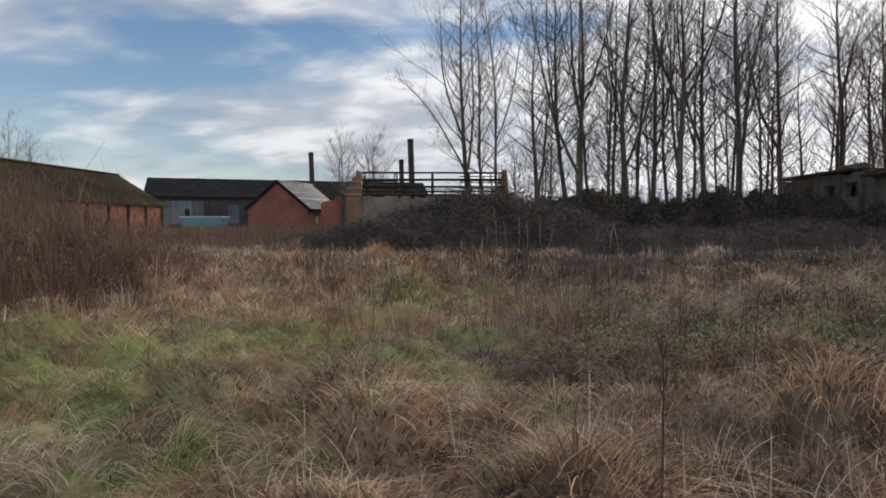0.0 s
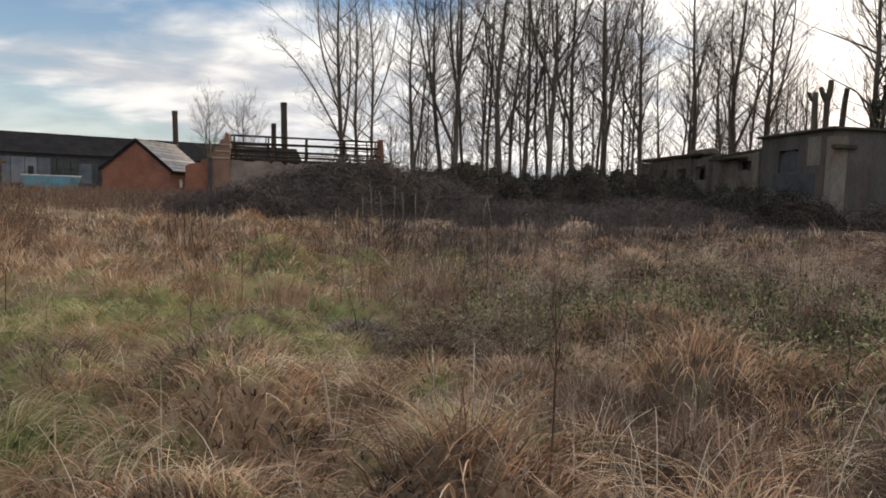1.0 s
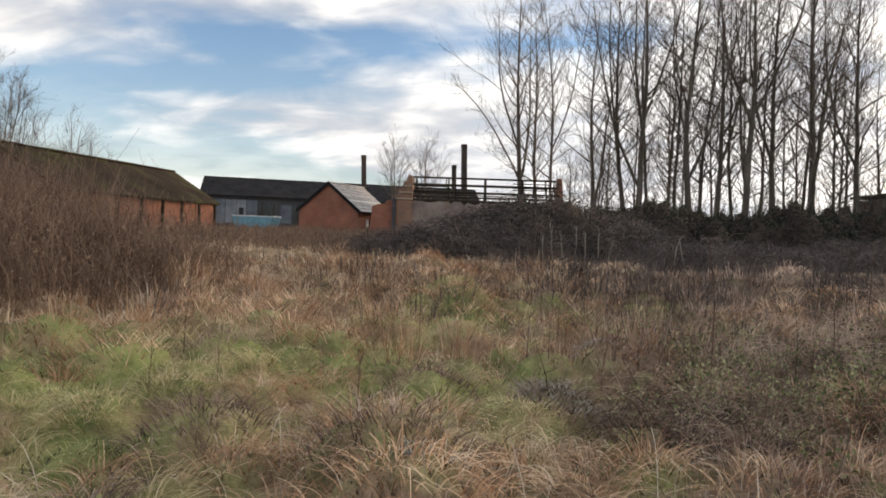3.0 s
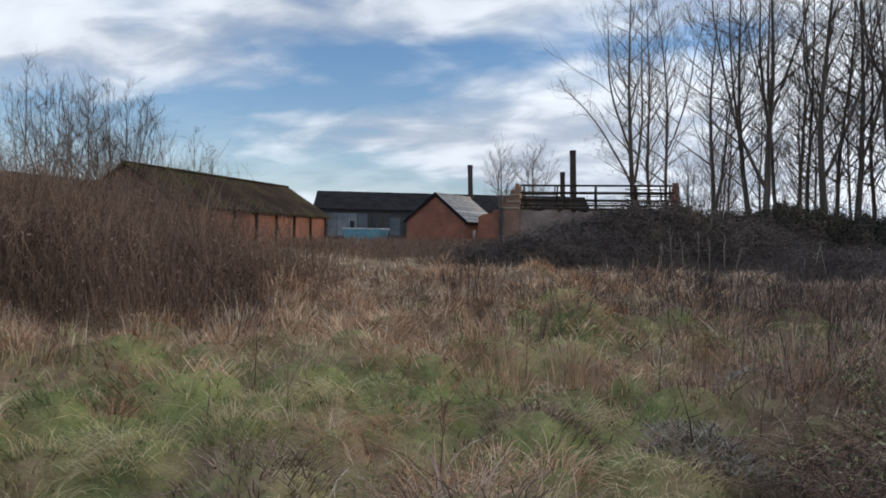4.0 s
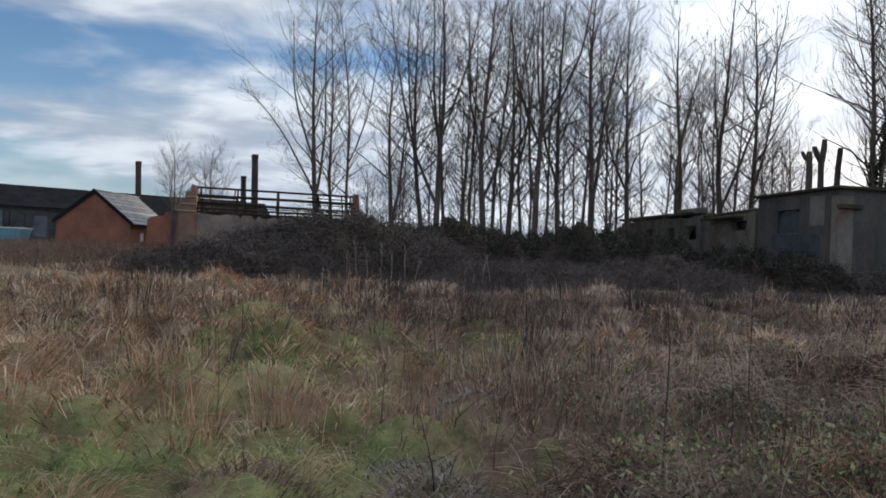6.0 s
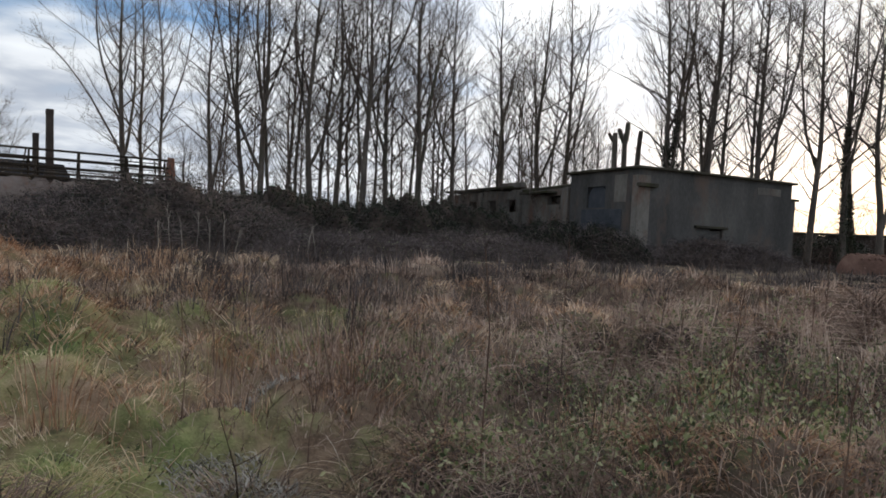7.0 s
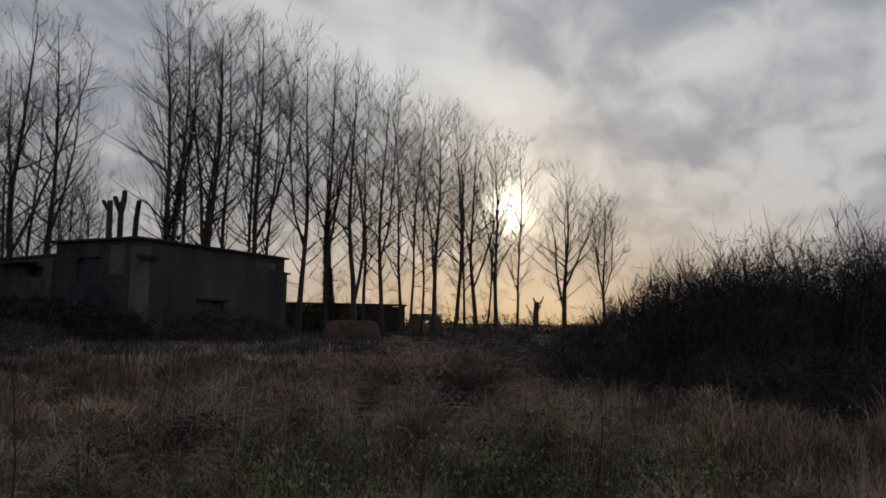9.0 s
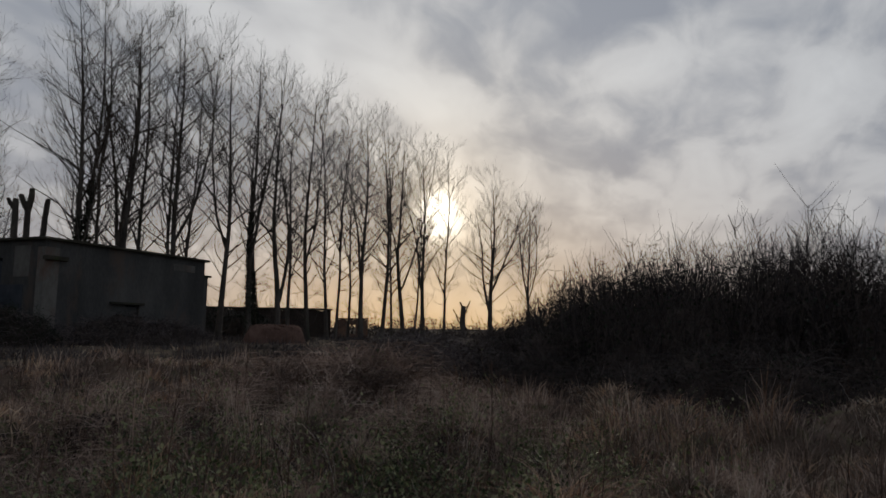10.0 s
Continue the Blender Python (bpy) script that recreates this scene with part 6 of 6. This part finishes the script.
def dock(x, y, tall, seed, label="dead dark brown dock stem with seed spikes"):
    rng = np.random.default_rng(seed)
    d = thing("dock_stem", pose(x, y, gz(x, y) - 0.02), label, "weed", "dead dock stems")
    line = wander(rng, (0, 0, 0), (0, 0, 1), tall, 8, 0.035, 0.05)
    stem = part("stem", mesh_np("dock_stem", *tubes(line[None], np.linspace(0.006, 0.002, 8)[None], 6), STALK, True), d)
    for i in range(7):
        f = rng.uniform(0.5, 0.97)
        o = np.array([np.interp(f, np.linspace(0, 1, 8), line[:, c]) for c in range(3)])
        w = rng.normal(0, 0.16, 3) + np.array([0, 0, 0.9])
        tw = wander(rng, o, w / np.linalg.norm(w), rng.uniform(0.03, 0.10), 4, 0.1, 0.1)
        u = np.linspace(0, 1, 9)
        spike = np.stack([np.interp(u * 3, np.arange(4), tw[:, c]) for c in range(3)], 1)
        rad = 0.0014 + 0.0028 * np.abs(np.sin(u * 14 + i)) * (u > 0.2)
        part("seed_spike", mesh_np("seed_spike", *tubes(spike[None], rad[None], 5), STALK), stem)


DOCKS = [(1.15, 0.18, 0.72), (2.0, 7.95, 0.9), (-0.72, 3.0, 0.45), (-3.1, 14.4, 0.5), (-5.9, 16.3, 0.55), (-1.8, 15.1, 0.4), (3.6, 4.6, 1.0), (2.6, 3.1, 0.9), (5.2, 2.9, 1.1), (4.2, 7.4, 1.0), (6.4, 6.0, 1.0), (3.2, 10.2, 0.95), (1.0, 5.4, 0.5), (0.3, 6.0, 0.45), (7.4, 4.2, 0.9)]
dg = np.random.default_rng(33)
for cx, cy, spread, count in ((7.6, 9.8, 1.3, 9), (9.0, 9.0, 1.2, 8), (6.4, 5.5, 0.8, 4), (13.5, 13.5, 1.8, 6), (2.8, 9.1, 0.5, 2)):
    DOCKS += [(cx + dg.normal(0, spread), cy + dg.normal(0, spread), dg.uniform(0.45, 0.8)) for _ in range(count)]
for i, (x, y, tall) in enumerate(DOCKS):
    dock(x, y, tall, 200 + i)


def hogweed(x, y, tall, seed):
    rng = np.random.default_rng(seed)
    d = thing("hogweed_stalk", pose(x, y, gz(x, y) - 0.02), "dead pale hogweed stalk with flat dried umbel", "weed", "dead hogweed stalks")
    line = wander(rng, (0, 0, 0), (0, 0, 1), tall, 7, 0.03, 0.05)
    stalk = part("stalk", mesh_np("hogweed_stalk", *tubes(line[None], np.linspace(0.006, 0.003, 7)[None], 6), STALK, True), d)
    rays, tips = [], []
    for i in range(14):
        a = 6.28 * i / 14
        tip = line[-1] + np.array([0.07 * math.cos(a), 0.07 * math.sin(a), 0.04 + 0.02 * rng.random()])
        rays.append(np.stack([line[-1], (line[-1] + tip) / 2 + np.array([0, 0, 0.03]), tip]))
        tips.append(tip)
    part("umbel", mesh_np("umbel", *tubes(np.array(rays), np.repeat(np.array([[0.002, 0.0015, 0.0015]]), 14, 0), 4), CANE), stalk, kind="stuff")
    pts = np.array(tips).repeat(12, 0) + rng.normal(0, 0.01, (168, 3))
    part("seeds", mesh_np("umbel_seeds", *leaves(pts, np.full(168, 0.011), rng, 0.0), CANE), stalk, kind="stuff")


hogweed(1.76, 4.6, 1.38, 301)


def frosty_patch():
    rng = np.random.default_rng(95)
    n = 1500
    c = [(0.6, 4.75, 0.45, 0.3), (0.45, 5.4, 0.3, 0.25), (1.0, 6.6, 0.4, 0.3), (0.0, 2.0, 0.3, 0.25)]
    x, y, d = patch_points(rng, n, c)
    v = blades(np.stack([x, y, height(x, y) + 0.02], 1), rng.uniform(0.05, 0.16, n), rng.uniform(0.006, 0.014, n), rng.uniform(0.9, 1.4, n), rng.uniform(0, 6.28, n), rng, L3)
    ob = new("pale_litter", mesh_np("pale_litter", *v, FROST))
    tagged(ob, "pale bleached flattened stalks lying in the grass", "grass", kind="stuff")


frosty_patch()


def sapling(x, y, tall, seed):
    rng = np.random.default_rng(seed)
    b = thing("pale_sapling", pose(x, y, gz(x, y) - 0.03), "thin pale dead sapling stem before the hedge", "sapling", "pale saplings")
    line = wander(rng, (0, 0, 0), (rng.normal(0, 0.1), rng.normal(0, 0.1), 1), tall, 7, 0.05, 0.02)
    part("stem", mesh_np("sapling_stem", *tubes(line[None], np.linspace(0.022, 0.008, 7)[None], 6), PALEBARK, True), b)
    for _ in range(4):
        w = rng.normal(0, 0.4, 3) + np.array([0, 0, 0.8])
        tw = wander(rng, line[rng.integers(3, 7)], w / np.linalg.norm(w), rng.uniform(0.2, 0.5), 4, 0.1, 0.05)
        part("twig", mesh_np("sapling_twig", *tubes(tw[None], np.linspace(0.009, 0.005, 4)[None], 4), PALEBARK), b)


PALEBARK = material("pale_bark", [(0.16, 0.14, 0.115), (0.28, 0.25, 0.21), (0.40, 0.36, 0.31)], 3.0, 0.9, 0.3)
for i, (az, dist, tall) in enumerate(((1.6, 26, 1.5), (2.4, 27, 1.8), (3.3, 26.5, 1.4), (4.3, 27.5, 2.0), (5.2, 26, 1.6), (6.4, 27, 1.9), (7.1, 26, 1.3), (12.6, 25, 1.5), (13.4, 26, 1.7))):
    sapling(dist * math.sin(radians(az)), 0.5 + dist * math.cos(radians(az)), tall * 0.75, 400 + i)


def far_hedge():
    """Low hedge line and shrubs along the far edge of the land."""
    rng = np.random.default_rng(99)
    n = 26000
    a, r = np.radians(rng.uniform(-60, 110, n)), rng.uniform(165, 180, n)
    x, y = r * np.sin(a), r * np.cos(a)
    z = height(x, y) + rng.random(n) * (1.0 + 2.6 * patchy(x, y, 9.0, 12))
    ob = new("far_hedge", mesh_np("far_hedge", *leaves(np.stack([x, y, z], 1), rng.uniform(0.25, 0.6, n), rng), THORN))
    tagged(ob, "distant low dark hedge along the field edge", "hedge", kind="stuff")
    n = 16000
    a, r = np.radians(rng.uniform(52, 108, n)), rng.uniform(78, 86, n)
    x, y = r * np.sin(a), r * np.cos(a)
    z = height(x, y) + rng.random(n) * (0.4 + 0.9 * patchy(x, y, 4.0, 13))
    ob = new("field_scrub", mesh_np("field_scrub", *leaves(np.stack([x, y, z], 1), rng.uniform(0.12, 0.3, n), rng), THORN))
    tagged(ob, "low dark scrub behind the row of trees", "scrub", kind="stuff")


far_hedge()
